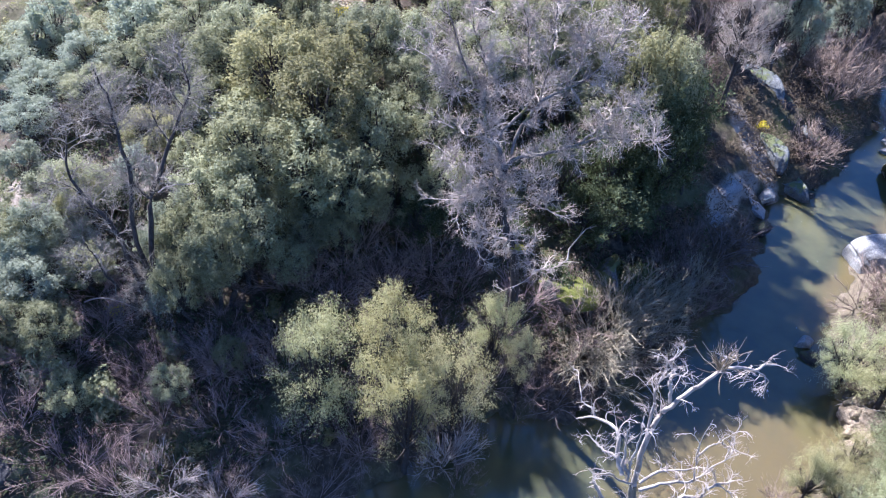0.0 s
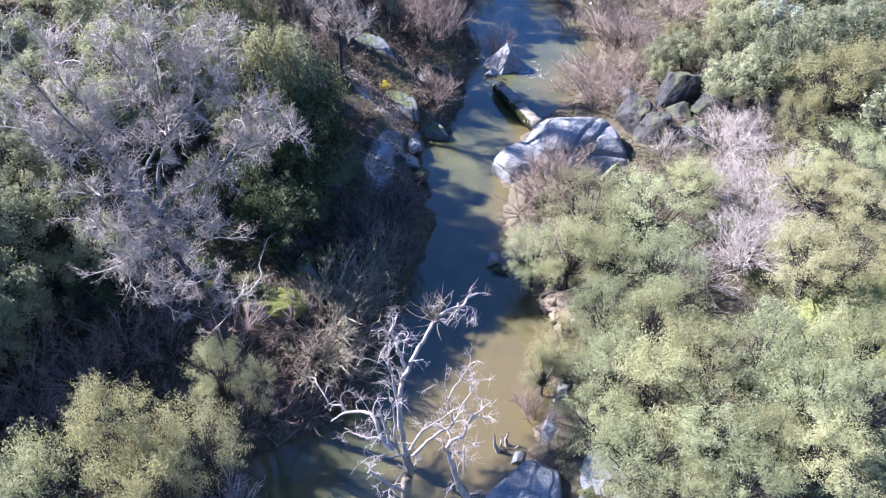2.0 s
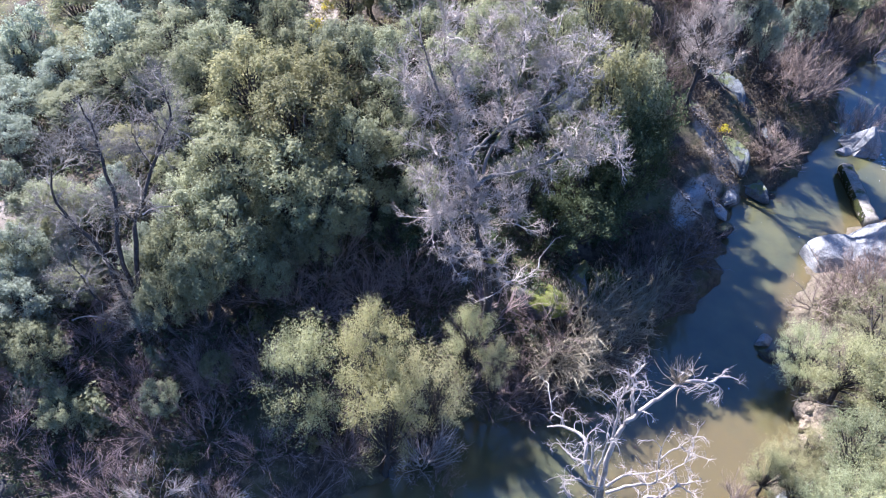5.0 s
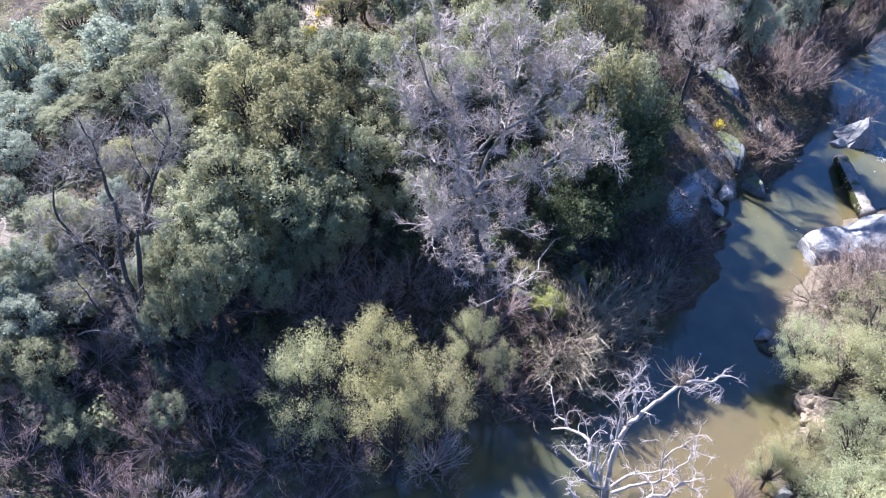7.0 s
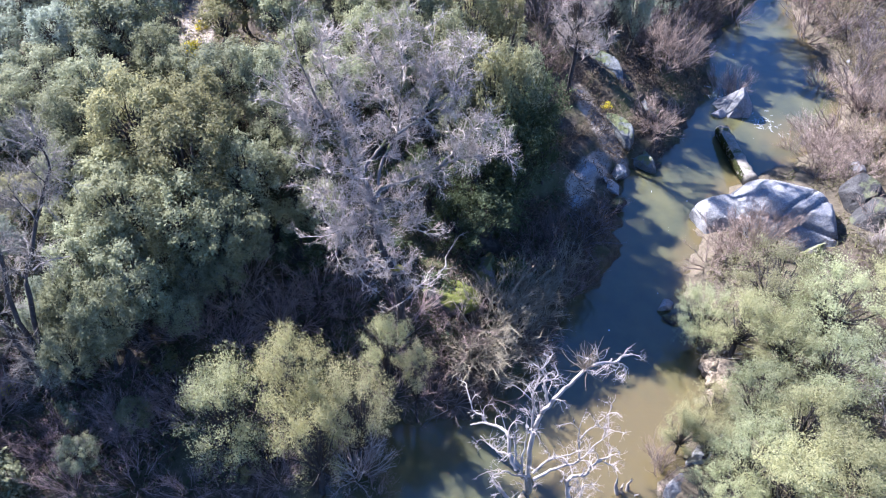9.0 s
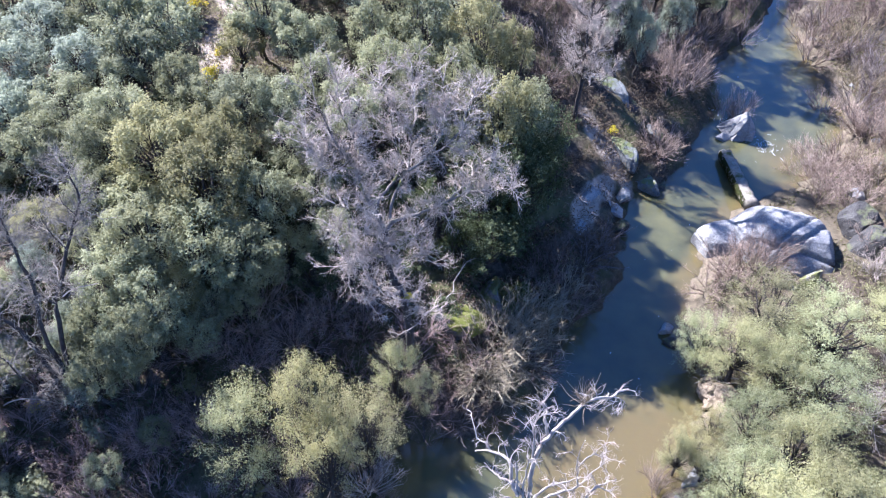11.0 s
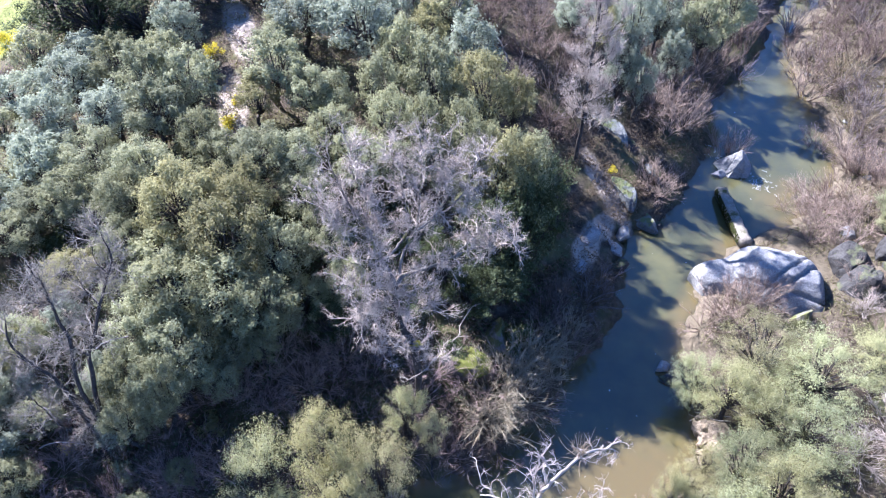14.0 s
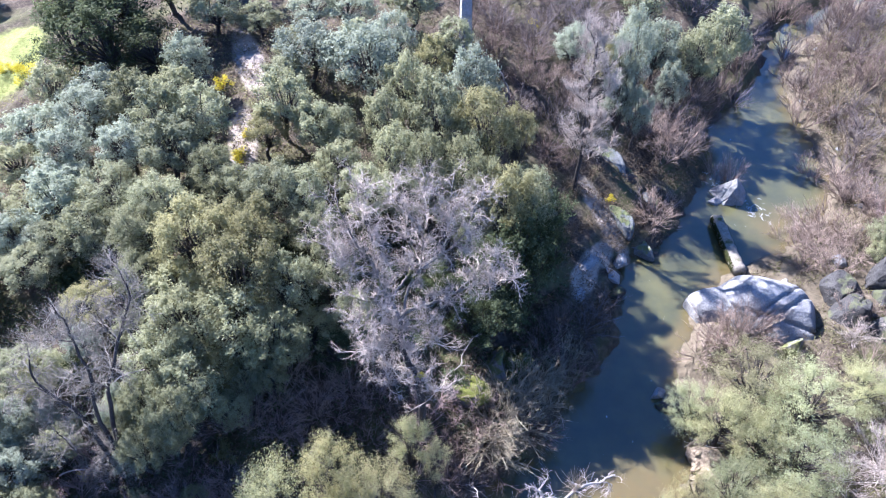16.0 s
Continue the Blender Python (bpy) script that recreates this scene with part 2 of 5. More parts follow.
def twig_mesh(name, parts, tips, mat):
    """Stems (verts, quads) and pointed tips in one mesh."""
    v, q, cone, t = shoots(tips)
    parts = parts + ([(v, q)] if v is not None else [])
    v, q = join(parts) if parts else (np.zeros((0, 3)), np.zeros((0, 4), int))
    return mesh(name, np.concatenate([v, cone]), q, mat, tris=t + len(v))


def join(parts):
    vs, qs, at = [], [], 0
    for v, q in parts:
        vs.append(v)
        qs.append(q + at)
        at += len(v)
    return np.concatenate(vs), np.concatenate(qs)


def spawn(rng, lines, m, length, thick, spread, up, n=3, low=0.25, wob=0.15):
    """m side shoots on every stem of lines, leaning out by spread and drawn upwards by up."""
    pts, rad = lines
    N, k = rad.shape
    t = low + (1 - low) * rng.random((N, m))
    f = t * (k - 1)
    i = np.minimum(f.astype(int), k - 2)
    w = (f - i)[..., None]
    rows = np.arange(N)[:, None]
    p0 = pts[rows, i] * (1 - w) + pts[rows, i + 1] * w
    r0 = rad[rows, i] * (1 - w[..., 0]) + rad[rows, i + 1] * w[..., 0]
    tan = unit(pts[rows, i + 1] - pts[rows, i])
    side = unit(np.cross(tan, rng.normal(size=(N, m, 3))))
    d = unit(tan + side * spread * (0.6 + 0.8 * rng.random((N, m, 1))) + np.array([0, 0, up]))
    L = length * (0.55 + 0.8 * rng.random((N, m))) * (1.15 - 0.5 * t)
    return grow(rng, p0.reshape(-1, 3), d.reshape(-1, 3), L.ravel(), np.minimum(thick, r0.ravel() * 0.8), n, up, wob)


def grow(rng, p, d, L, r, n, up, wob, end=0.35):
    pts = [p]
    for s in range(n - 1):
        d = unit(d + rng.normal(size=d.shape) * wob + np.array([0, 0, up * 0.3]))
        pts.append(pts[-1] + d * (L / (n - 1))[:, None])
    rad = r[:, None] * np.linspace(1, end, n)[None]
    return np.stack(pts, 1), rad


def bent(p, q, n, sag, rng, r0, r1):
    """One stem from p to q with some wobble."""
    p, q = np.array(p, float), np.array(q, float)
    s = np.linspace(0, 1, n)[:, None]
    L = np.linalg.norm(q - p)
    wob = np.cumsum(rng.normal(size=(n, 3)), axis=0) * L * 0.05
    wob -= s * wob[-1]
    wob -= wob[0] * (1 - s)
    pts = p + (q - p) * s + wob + np.array([0, 0, 1.0]) * (sag * L * s * (1 - s))
    return pts[None], np.linspace(r0, r1, n)[None]


def leaves(rng, centre, out, size, slim=0.5):
    """One pointed leaf at each point, facing roughly out."""
    N = len(centre)
    nrm = unit(out + rng.normal(size=(N, 3)) * 0.38)
    ax = unit(np.cross(nrm, rng.normal(size=(N, 3))))
    bx = np.cross(nrm, ax)
    L = size * (0.6 + 0.8 * rng.random((N, 1)))
    v = np.stack([centre - ax * L / 2 - bx * L * slim / 2, centre - ax * L / 2 + bx * L * slim / 2, centre + ax * L / 2], 1)
    return v.reshape(-1, 3), np.arange(N * 3).reshape(N, 3)


def part(name, me, parent, label=""):
    o = new(name, me)
    o.parent = parent
    return tagged(o, label) if label else o


# ---- the lie of the land ----
LEFT = [(-60, -2), (-25, 6), (-8, 11.2), (-1.2, 14.1), (0.6, 15.6), (2.1, 16.4), (4.4, 16.5), (5.6, 16.6), (8.5, 18.3), (9.2, 19.7), (10.7, 20.9), (13, 22.7), (14.3, 24), (15.4, 26.3), (16.2, 28.9), (17.5, 30.1), (19.5, 30.2), (21.4, 32), (23.6, 34.5), (25.6, 37.2), (28.1, 42), (33.5, 46.4), (36.0, 49.0), (38.1, 52.3), (40.1, 54.7), (48, 58.5), (60, 61), (100, 66)]
RIGHT = [(-60, -16), (-25, -3), (-2, 6), (5, 8.9), (8.5, 9.8), (10.4, 11.5), (11.8, 12.4), (13.6, 13.8), (14.6, 15.4), (15.4, 16.5), (16.1, 17.9), (16.2, 19.9), (16.6, 21.3), (17.6, 22.9), (19.2, 24.6), (22.5, 27.6), (27, 28.9), (30.3, 30.6), (33.4, 33.8), (34.4, 38.9), (35.3, 43.2), (36.6, 46.2), (38.2, 49.2), (40.8, 52.0), (43.9, 53.6), (52, 58.3), (60, 60.2), (100, 64.5)]
LEFT_RISE = ([0, 0.5, 1.5, 3, 6, 12, 20, 45, 120, 400], [0, 0.75, 1.3, 2.0, 3.3, 5.9, 7.2, 8.2, 14, 30])
RIGHT_RISE = ([0, 0.6, 2, 6, 15, 40, 120, 400], [0, 0.35, 0.7, 1.3, 2.4, 4.5, 10, 26])


def off_line(p, line):
    line = np.array(line, float)
    best = np.full(len(p), 1e9)
    for a, b_ in zip(line[:-1], line[1:]):
        ab = b_ - a
        s = np.clip(((p - a) @ ab) / (ab @ ab), 0, 1)
        best = np.minimum(best, np.linalg.norm(p - (a + s[:, None] * ab), axis=1))
    return best


def in_river(p):
    ring, ins = LEFT + RIGHT[::-1], np.zeros(len(p), bool)
    for (ax, ay), (bx, by) in zip(ring, ring[1:] + ring[:1]):
        if ay != by:
            ins ^= ((ay > p[:, 1]) != (by > p[:, 1])) & (p[:, 0] < (bx - ax) * (p[:, 1] - ay) / (by - ay) + ax)
    return ins


def lumps(x, y):
    return 0.16 * np.sin(x * 1.1 + 2 * np.sin(y * 0.37)) * np.sin(y * 0.9 + 1.7 * np.sin(x * 0.45)) + 0.06 * np.sin(x * 3.3 + y * 1.2) * np.sin(y * 2.7 - x)


def heights(p):
    dl, dr, wet = off_line(p, LEFT), off_line(p, RIGHT), in_river(p)
    d = np.where(wet, -1, 1) * np.minimum(dl, dr) + 0.35 * np.sin(p[:, 0] * 2.1 + 1.3 * np.sin(p[:, 1] * 1.7)) * np.sin(p[:, 1] * 2.3 + np.sin(p[:, 0] * 1.1)) + 0.12 * np.sin(p[:, 0] * 6.1 + p[:, 1] * 4.3)
    wet = d < 0
    z = np.where(dl < dr, np.interp(d, *LEFT_RISE), np.interp(d, *RIGHT_RISE))
    d = np.abs(d)
    z = z * np.where(dl < dr, np.clip(1 + (p[:, 0] + 4) * 0.022, 0.6, 1), 1)
    z = z + lumps(p[:, 0], p[:, 1]) * np.clip(d / 2.5, 0.15, 1.6)
    return np.where(wet, -np.minimum(d * 0.5, 0.8) - 0.02, z)


def ground_at(x, y):
    return float(heights(np.array([[x, y]], float))[0])


def axis_steps(lo, hi, far_lo, far_hi, step):
    mid = np.arange(lo, hi, step)
    grow_out = np.cumsum(step * 1.25 ** np.arange(1, 40))
    a = lo - grow_out[grow_out < lo - far_lo][::-1]
    c = mid[-1] + grow_out[grow_out < far_hi - mid[-1]]
    return np.concatenate([[far_lo], a, mid, c, [far_hi]])


def sheet(xs, ys):
    X, Y = np.meshgrid(xs, ys)
    i = np.arange(len(ys) - 1)[:, None] * len(xs) + np.arange(len(xs) - 1)[None]
    return X.ravel(), Y.ravel(), np.stack([i, i + 1, i + 1 + len(xs), i + len(xs)], -1).reshape(-1, 4)


def spot(p, x, y, rx, ry, turn=0):
    c, s = math.cos(radians(turn)), math.sin(radians(turn))
    dx, dy = p[:, 0] - x, p[:, 1] - y
    return np.clip(1.6 - np.hypot((dx * c + dy * s) / rx, (dy * c - dx * s) / ry), 0, 1)


gx, gy, gq = sheet(axis_steps(-24, 58, -600, 700, 0.33), axis_steps(2, 72, -600, 1100, 0.33))
gp = np.stack([gx, gy], 1)
gme = mesh("ground", np.stack([gx, gy, heights(gp)], 1), gq, GROUND, True)
dl, dr = off_line(gp, LEFT), off_line(gp, RIGHT)
sand = np.where(dr < dl, np.clip(1.3 - dr / 9, 0, 0.9), np.clip(0.35 - dl * 0.3, 0, 0.3))
path = np.maximum.reduce([spot(gp, -3.9, 45, 0.9, 4.0, 8), spot(gp, -4.3, 36.5, 0.8, 3.2), spot(gp, -15.5, 24, 2.0, 1.3), spot(gp, -11.8, 24.5, 0.8, 0.6), spot(gp, 16.3, 32.0, 0.8, 3.2, 15) * 0.8, spot(gp, 13.6, 27.6, 0.7, 2.2, -32) * 0.9, spot(gp, 15.3, 29.5, 0.6, 1.0, -30)])
sand = np.maximum.reduce([sand, spot(gp, 16.5, 32.6, 1.2, 3.5, -20) * 0.6])
turfy = np.maximum.reduce([spot(gp, -20.8, 52.3, 2.4, 4.6), spot(gp, 16, 33.6, 1.2, 2.5, -25) * 0.45, spot(gp, 24, 8, 5, 3) * 0.7, spot(gp, 18, 11, 3, 2) * 0.5, spot(gp, -4, 39, 1, 2) * 0.5])
tone = gme.color_attributes.new("soil", "FLOAT_COLOR", "POINT")
tone.data.foreach_set("color", np.stack([sand, turfy, path, sand * 0 + 1], 1).astype(np.float32).ravel())
tagged(new("ground", gme), "wooded creek banks with brown leaf litter and sandy soil", "ground", kind="structure")

wx, wy, wq = sheet(np.arange(-60, 101, 0.6), np.arange(-16, 150, 0.6))
wp = np.stack([wx, wy], 1)
keep = (in_river(wp) | (np.minimum(off_line(wp, LEFT), off_line(wp, RIGHT)) < 1.6))
wq = wq[keep[wq].all(1)]
used, wq = np.unique(wq, return_inverse=True)
wp = wp[used]
wme = mesh("water", np.concatenate([wp, np.zeros((len(wp), 1))], 1), wq.reshape(-1, 4), WATER, True)
sh = np.maximum(np.clip(1 - off_line(wp, RIGHT) / 1.5, 0, 1), np.clip(0.8 - off_line(wp, LEFT) / 1.2, 0, 1))
sh = np.maximum(sh, np.maximum(spot(wp, 10.2, 13.4, 4.2, 2.6, 30) * 1.1, spot(wp, 28.5, 30.5, 2.5, 2.0) * 0.7))
sa = wme.attributes.new("shallow", "FLOAT", "POINT")
sa.data.foreach_set("value", sh.astype(np.float32))
tagged(new("water", wme), "murky olive-brown creek water flowing between wooded banks", "water", kind="structure")

# ---- trees and shrubs ----


def tree_wood(rng, c, lobes, wood):
    """A short trunk with one limb to each clump of leaves, and twigs on the limbs."""
    base = (0.12 * rng.normal(), 0.12 * rng.normal(), 0.8 + 0.4 * rng.random())
    trunk = bent((0, 0, -0.5), base, 6, 0, rng, 0.13, 0.1)
    limbs = [bent(base, c[i], 3, 0.06, rng, 0.045, 0.015) for i in range(lobes)]
    limb = (np.concatenate([a for a, _ in limbs]), np.concatenate([b_ for _, b_ in limbs]))
    twig = spawn(rng, limb, 5, 0.8, 0.011, 0.9, 0.2, 2)
    return twig_mesh("trunk", [tubes([trunk], 7), tubes([limb], 3)], twig, wood)


def tufted_meshes(seed, leaf, count=10500, lobes=34, size=0.092, stray=0.35, wood=BARK, slim=0.42):
    """A tree 1.5 m in crown radius and 4.2 m high whose crown is a heap of rounded tufts with gaps between them: trunk mesh and crown mesh."""
    rng = np.random.default_rng(seed)
    k = np.arange(lobes) + 0.5
    up_, turn_ = 1 - 1.35 * k / lobes, k * 2.39996 + rng.random() * 6
    ring = np.sqrt(np.maximum(1 - up_**2, 0))
    u = unit(np.stack([ring * np.cos(turn_), ring * np.sin(turn_), up_], 1) + rng.normal(size=(lobes, 3)) * 0.16)
    c = u * np.array([1.08, 1.08, 1.45]) * (0.66 + 0.34 * rng.random((lobes, 1))) + np.array([0, 0, 2.3])
    r = 0.24 + 0.2 * rng.random(lobes)
    which = rng.choice(lobes, count, p=r**2 / (r**2).sum())
    d = unit(rng.normal(size=(count, 3)) + u[which] * 0.7 + np.array([0, 0, 0.55]))
    lumpy = 1 + 0.16 * np.sin(d[:, :1] * 7 + which[:, None]) * np.sin(d[:, 1:2] * 6 + 2 * which[:, None])
    far = r[which, None] * lumpy * (0.5 + 0.5 * rng.random((count, 1)) ** 0.6 + (rng.random((count, 1)) < stray) * 0.7 * rng.random((count, 1)) ** 2)
    pos = c[which] + d * far * np.array([1.0, 1.0, 1.3])
    # some leaves sit on upright sprays that fray the tufts
    n = count // 4
    host = rng.integers(lobes, size=n // 30)
    way = unit(u[host] + rng.normal(size=(len(host), 3)) * 0.4 + np.array([0, 0, 0.7]))
    on, s = rng.integers(len(host), size=n), rng.random((n, 1)) ** 0.8
    pos[:n] = c[host[on]] + way[on] * (r[host[on], None] * 0.5 + s * 0.42) + rng.normal(size=(n, 3)) * (0.03 + 0.05 * np.sin(np.pi * s))
    d[:n] = unit(way[on] + rng.normal(size=(n, 3)) * 0.45)
    v, t = leaves(rng, pos, d, size, slim)
    return tree_wood(rng, c, lobes, wood), mesh("crown", v, None, leaf, tris=t)


def oak_meshes(seed, leaf, count=10500, lobes=46, size=0.088, airy=0.35, wood=BARK, feather=0.65, slim=0.36):
    """A clumpy tree 1.5 m in crown radius and 4.2 m high, leafy nearly to the ground: trunk mesh and crown mesh."""
    rng = np.random.default_rng(seed)
    u = unit(rng.normal(size=(lobes, 3)) + np.array([0, 0, 0.5]))
    far = 0.45 + 0.68 * rng.random((lobes, 1)) ** 0.7
    c = u * np.array([1.1, 1.1, 1.4]) * far + np.array([0, 0, 2.3])
    r = 0.15 + 0.22 * rng.random(lobes)
    which = rng.choice(lobes, count, p=r**2 / (r**2).sum())
    d = unit(rng.normal(size=(count, 3)) + u[which] * 0.6 + np.array([0, 0, 0.3]))
    rad = r[which, None] * (0.5 + 0.55 * rng.random((count, 1)) ** 0.5 + (0.12 + airy) * rng.random((count, 1)) ** 3)
    pos = c[which] + d * rad * np.array([0.95, 0.95, 1.5]) + u[which] * rng.random((count, 1)) ** 2 * 0.12
    # part of the leaves sit on upright sprays that break the outline
    n = int(count * feather)
    k = max(n // 34, 1)
    host = rng.integers(lobes, size=k)
    way = unit(u[host] + rng.normal(size=(k, 3)) * 0.45 + np.array([0, 0, 0.55]))
    root = c[host] + way * r[host, None] * 0.3
    reach = 0.45 + 0.5 * rng.random(k)
    on = rng.integers(k, size=n)
    s = rng.random((n, 1)) ** 0.8
    pos[:n] = root[on] + way[on] * s * reach[on, None] + rng.normal(size=(n, 3)) * (0.035 + 0.06 * np.sin(np.pi * s))
    d[:n] = unit(way[on] * 0.8 + rng.normal(size=(n, 3)) * 0.5)
    v, t = leaves(rng, pos, d, size, slim)
    crown = mesh("crown", v, None, leaf, tris=t)
    return tree_wood(rng, c, lobes, wood), crown


def bush_mesh(seed, leaf, count=2300, size=0.15):
    """A low leafy bush 1 m in radius and 1.2 m high."""
    rng = np.random.default_rng(seed)
    lobes = 14
    u = rng.normal(size=(lobes, 3))
    u[:, 2] = np.abs(u[:, 2])
    u = unit(u)
    c = u * np.array([0.68, 0.68, 0.7]) * (0.4 + 0.7 * rng.random((lobes, 1)))
    r = 0.22 + 0.2 * rng.random(lobes)
    w = rng.integers(lobes, size=count)
    d = unit(rng.normal(size=(count, 3)) + u[w] * 0.4)
    v, t = leaves(rng, c[w] + d * r[w, None] * (0.4 + 0.75 * rng.random((count, 1))), d, size)
    return mesh("bush", v, None, leaf, tris=t)


def shrub_mesh(seed, mat, stems=22, twigs=8, fine=5, arch=0.0, thick=0.016, wob=0.14):
    """A leafless many-stemmed shrub about 1 m in radius and 1.6 m high."""
    rng = np.random.default_rng(seed)
    a = rng.random(stems) * 2 * np.pi
    lean = 0.25 + 0.9 * rng.random(stems)
    p = np.stack([np.cos(a) * 0.16, np.sin(a) * 0.16, np.full(stems, -0.15)], 1)
    d = unit(np.stack([np.cos(a) * lean, np.sin(a) * lean, np.ones(stems)], 1))
    main = grow(rng, p, d, 1.2 + 0.7 * rng.random(stems), np.full(stems, thick), 6, -arch, wob)
    side = spawn(rng, main, twigs, 0.6, thick * 0.6, 0.6, 0.15, 4, 0.25, 0.01 + wob)
    tip = spawn(rng, side, fine, 0.36, thick * 0.42, 0.7, 0.15, 2)
    v, q, cone, t = shoots(side)
    return twig_mesh("shrub", [tubes([main], 3), (v, q)], tip, mat)


OAKS = {k: [tufted_meshes(s, leaf) for s in seeds] for k, leaf, seeds in (("n", OAK_LEAF, (1, 2, 3, 4)), ("b", BLUE_LEAF, (5, 6, 7)), ("y", YELLOW_LEAF, (8, 9)))}
FAR_OAKS = {k: [tufted_meshes(s, leaf, 7600, 28, 0.112) for s in seeds] for k, leaf, seeds in (("n", OAK_LEAF, (101, 102, 103)), ("b", BLUE_LEAF, (105, 106)), ("y", YELLOW_LEAF, (108,)))}
FILL_KIND = [tufted_meshes(s, leaf, 5200, 24, 0.13) for s, leaf in ((17, OAK_LEAF), (18, BLUE_LEAF), (19, OAK_LEAF))]
# oaks with the shade of the wood put into their leaf colour
SHADE_KIND = [oak_meshes(s, IVY_SHADE_LEAF, 5500, 40, 0.125) for s in (131, 132)]
WILLOW_KIND = [oak_meshes(s, WILLOW_LEAF, 17000, 42, 0.068, 0.9, BARK, 0.92, 0.25) for s in (11, 12, 13)]
GOLD_KIND = [oak_meshes(s, GOLD_LEAF, 16000, 46, 0.074, 0.8, BARK, 0.85, 0.27) for s in (111, 112, 113)]
FRESH_KIND = [oak_meshes(s, leaf, 18000, 46, 0.068, 0.7, BARK, 0.92, 0.27) for s, leaf in ((14, FRESH_LEAF), (15, SAGE_LEAF), (16, FRESH_LEAF), (20, SAGE_LEAF))]
dice = random.Random(5)


def tree(kinds, name, label, group, x, y, h, r, stretch=1.25):
    """Stand a tree of one of these kinds at x, y: h metres high, r in crown radius."""
    wood, crown = dice.choice(kinds)
    e = new(name)
    e.matrix_world = Matrix.LocRotScale((x, y, ground_at(x, y)), Euler((0, 0, dice.uniform(0, 6.28))), None)
    tall = min(h / 4.2, r / 1.5 * stretch)
    part("trunk", wood, e).scale = (r / 1.5, r / 1.5, h / 4.2)
    c = part("crown", crown, e)
    c.location, c.scale = (0, 0, h - 4.2 * tall), (r / 1.5, r / 1.5, tall)
    return tagged(e, label, "tree", group)


def shrub(kinds, name, label, group, x, y, h, r):
    o = new(name, dice.choice(kinds))
    o.matrix_world = Matrix.LocRotScale((x, y, ground_at(x, y)), Euler((dice.uniform(-0.12, 0.12), dice.uniform(-0.12, 0.12), dice.uniform(0, 6.28))), (r / 1.15, r / 1.15, h / 1.65))
    return tagged(o, label, "shrub", group)


OAK_WORDS = {"d": "evergreen oak under taller trees, shade put into its leaf colour", "n": "evergreen oak with dense grey-green clumped foliage on slope", "b": "evergreen tree with pale bluish grey-green fluffy crown", "y": "evergreen oak with olive yellow-green sunlit crown"}
NORTH_OAKS = [
    (-7.1, 42.3, 4.1, 1.4, 'b'), (0.0, 41.0, 4.8, 1.92, 'b'), (2.9, 38.8, 5.7, 2.25, 'b'), (5.0, 42.1, 5.0, 1.53, 'b'), (7.1, 40.4, 4.1, 1.19, 'y'), (9.2, 37.5, 5.8, 1.62, 'b'),
    (5.1, 36.2, 5.6, 1.49, 'n'), (3.6, 34.4, 4.9, 1.36, 'n'), (6.2, 33.7, 6.3, 1.64, 'n'), (8.8, 32.9, 7.1, 1.79, 'y'), (10.9, 33.4, 6.0, 0.93, 'y'), (3.8, 31.7, 4.5, 1.31, 'n'),
    (5.1, 30.2, 5.5, 1.13, 'n'), (7.1, 29.4, 6.6, 1.39, 'n'), (8.6, 27.0, 7.8, 1.47, 'y'), (7.7, 28.3, 6.5, 1.24, 'n'),
]
PATH_OAKS = [
    (-1.7, 36.0, 4.4, 1.83, 'n'), (-0.1, 34.3, 4.0, 1.5, 'n'), (1.1, 33.8, 3.9, 1.19, 'n'), (-2.8, 34.5, 3.0, 1.2, 'y'), (-12.9, 39.4, 3.9, 1.76, 'b'), (-10.1, 39.2, 4.2, 1.58, 'n'),
    (-8.1, 35.9, 5.3, 1.77, 'n'), (-6.2, 35.8, 4.5, 1.8, 'n'), (-7.6, 33.6, 4.3, 1.73, 'n'), (-10.2, 35.0, 3.8, 1.48, 'b'), (-15.8, 39.0, 3.5, 1.91, 'b'), (-16.5, 36.6, 3.0, 1.69, 'n'),
    (-13.7, 34.1, 2.8, 1.79, 'b'), (-10.9, 32.0, 3.3, 1.71, 'n'), (-15.3, 32.7, 2.5, 1.75, 'n'), (-5.6, 31.8, 4.0, 1.27, 'n'),
]
MID_OAKS = [
    (-12.9, 30.0, 2.4, 1.67, 'n'), (-14.5, 28.8, 2.1, 1.64, 'n'), (-10.5, 29.1, 3.0, 1.63, 'n'), (-8.0, 29.8, 4.2, 1.63, 'n'), (-6.2, 26.6, 5.1, 1.91, 'y'), (-4.0, 26.6, 4.9, 1.8, 'y'),
    (-2.7, 29.6, 4.1, 1.65, 'n'), (-1.3, 29.3, 4.0, 1.38, 'n'), (-4.3, 24.4, 5.5, 1.85, 'y'), (-2.4, 24.3, 5.3, 1.5, 'n'), (-8.8, 26.0, 3.6, 1.54, 'n'), (-11.4, 25.7, 2.2, 1.3, 'y'),
    (-6.6, 22.8, 4.5, 1.81, 'n'), (-4.5, 22.5, 4.9, 1.82, 'n'), (-3.1, 21.9, 4.8, 1.45, 'n'),
]
LOW_OAKS = [
    (-8.0, 21.5, 4.5, 1.52, 'n'), (-6.6, 20.2, 4.8, 1.5, 'n'), (-7.3, 18.9, 4.6, 1.24, 'n'), (-8.8, 20.1, 3.6, 1.15, 'n'), (-8.6, 18.2, 3.6, 1.01, 'n'),
    (-14.2, 22.9, 2.3, 1.47, 'n'), (-13.8, 20.8, 2.1, 1.3, 'b'), (-13.8, 18.7, 2.3, 1.37, 'b'),
]
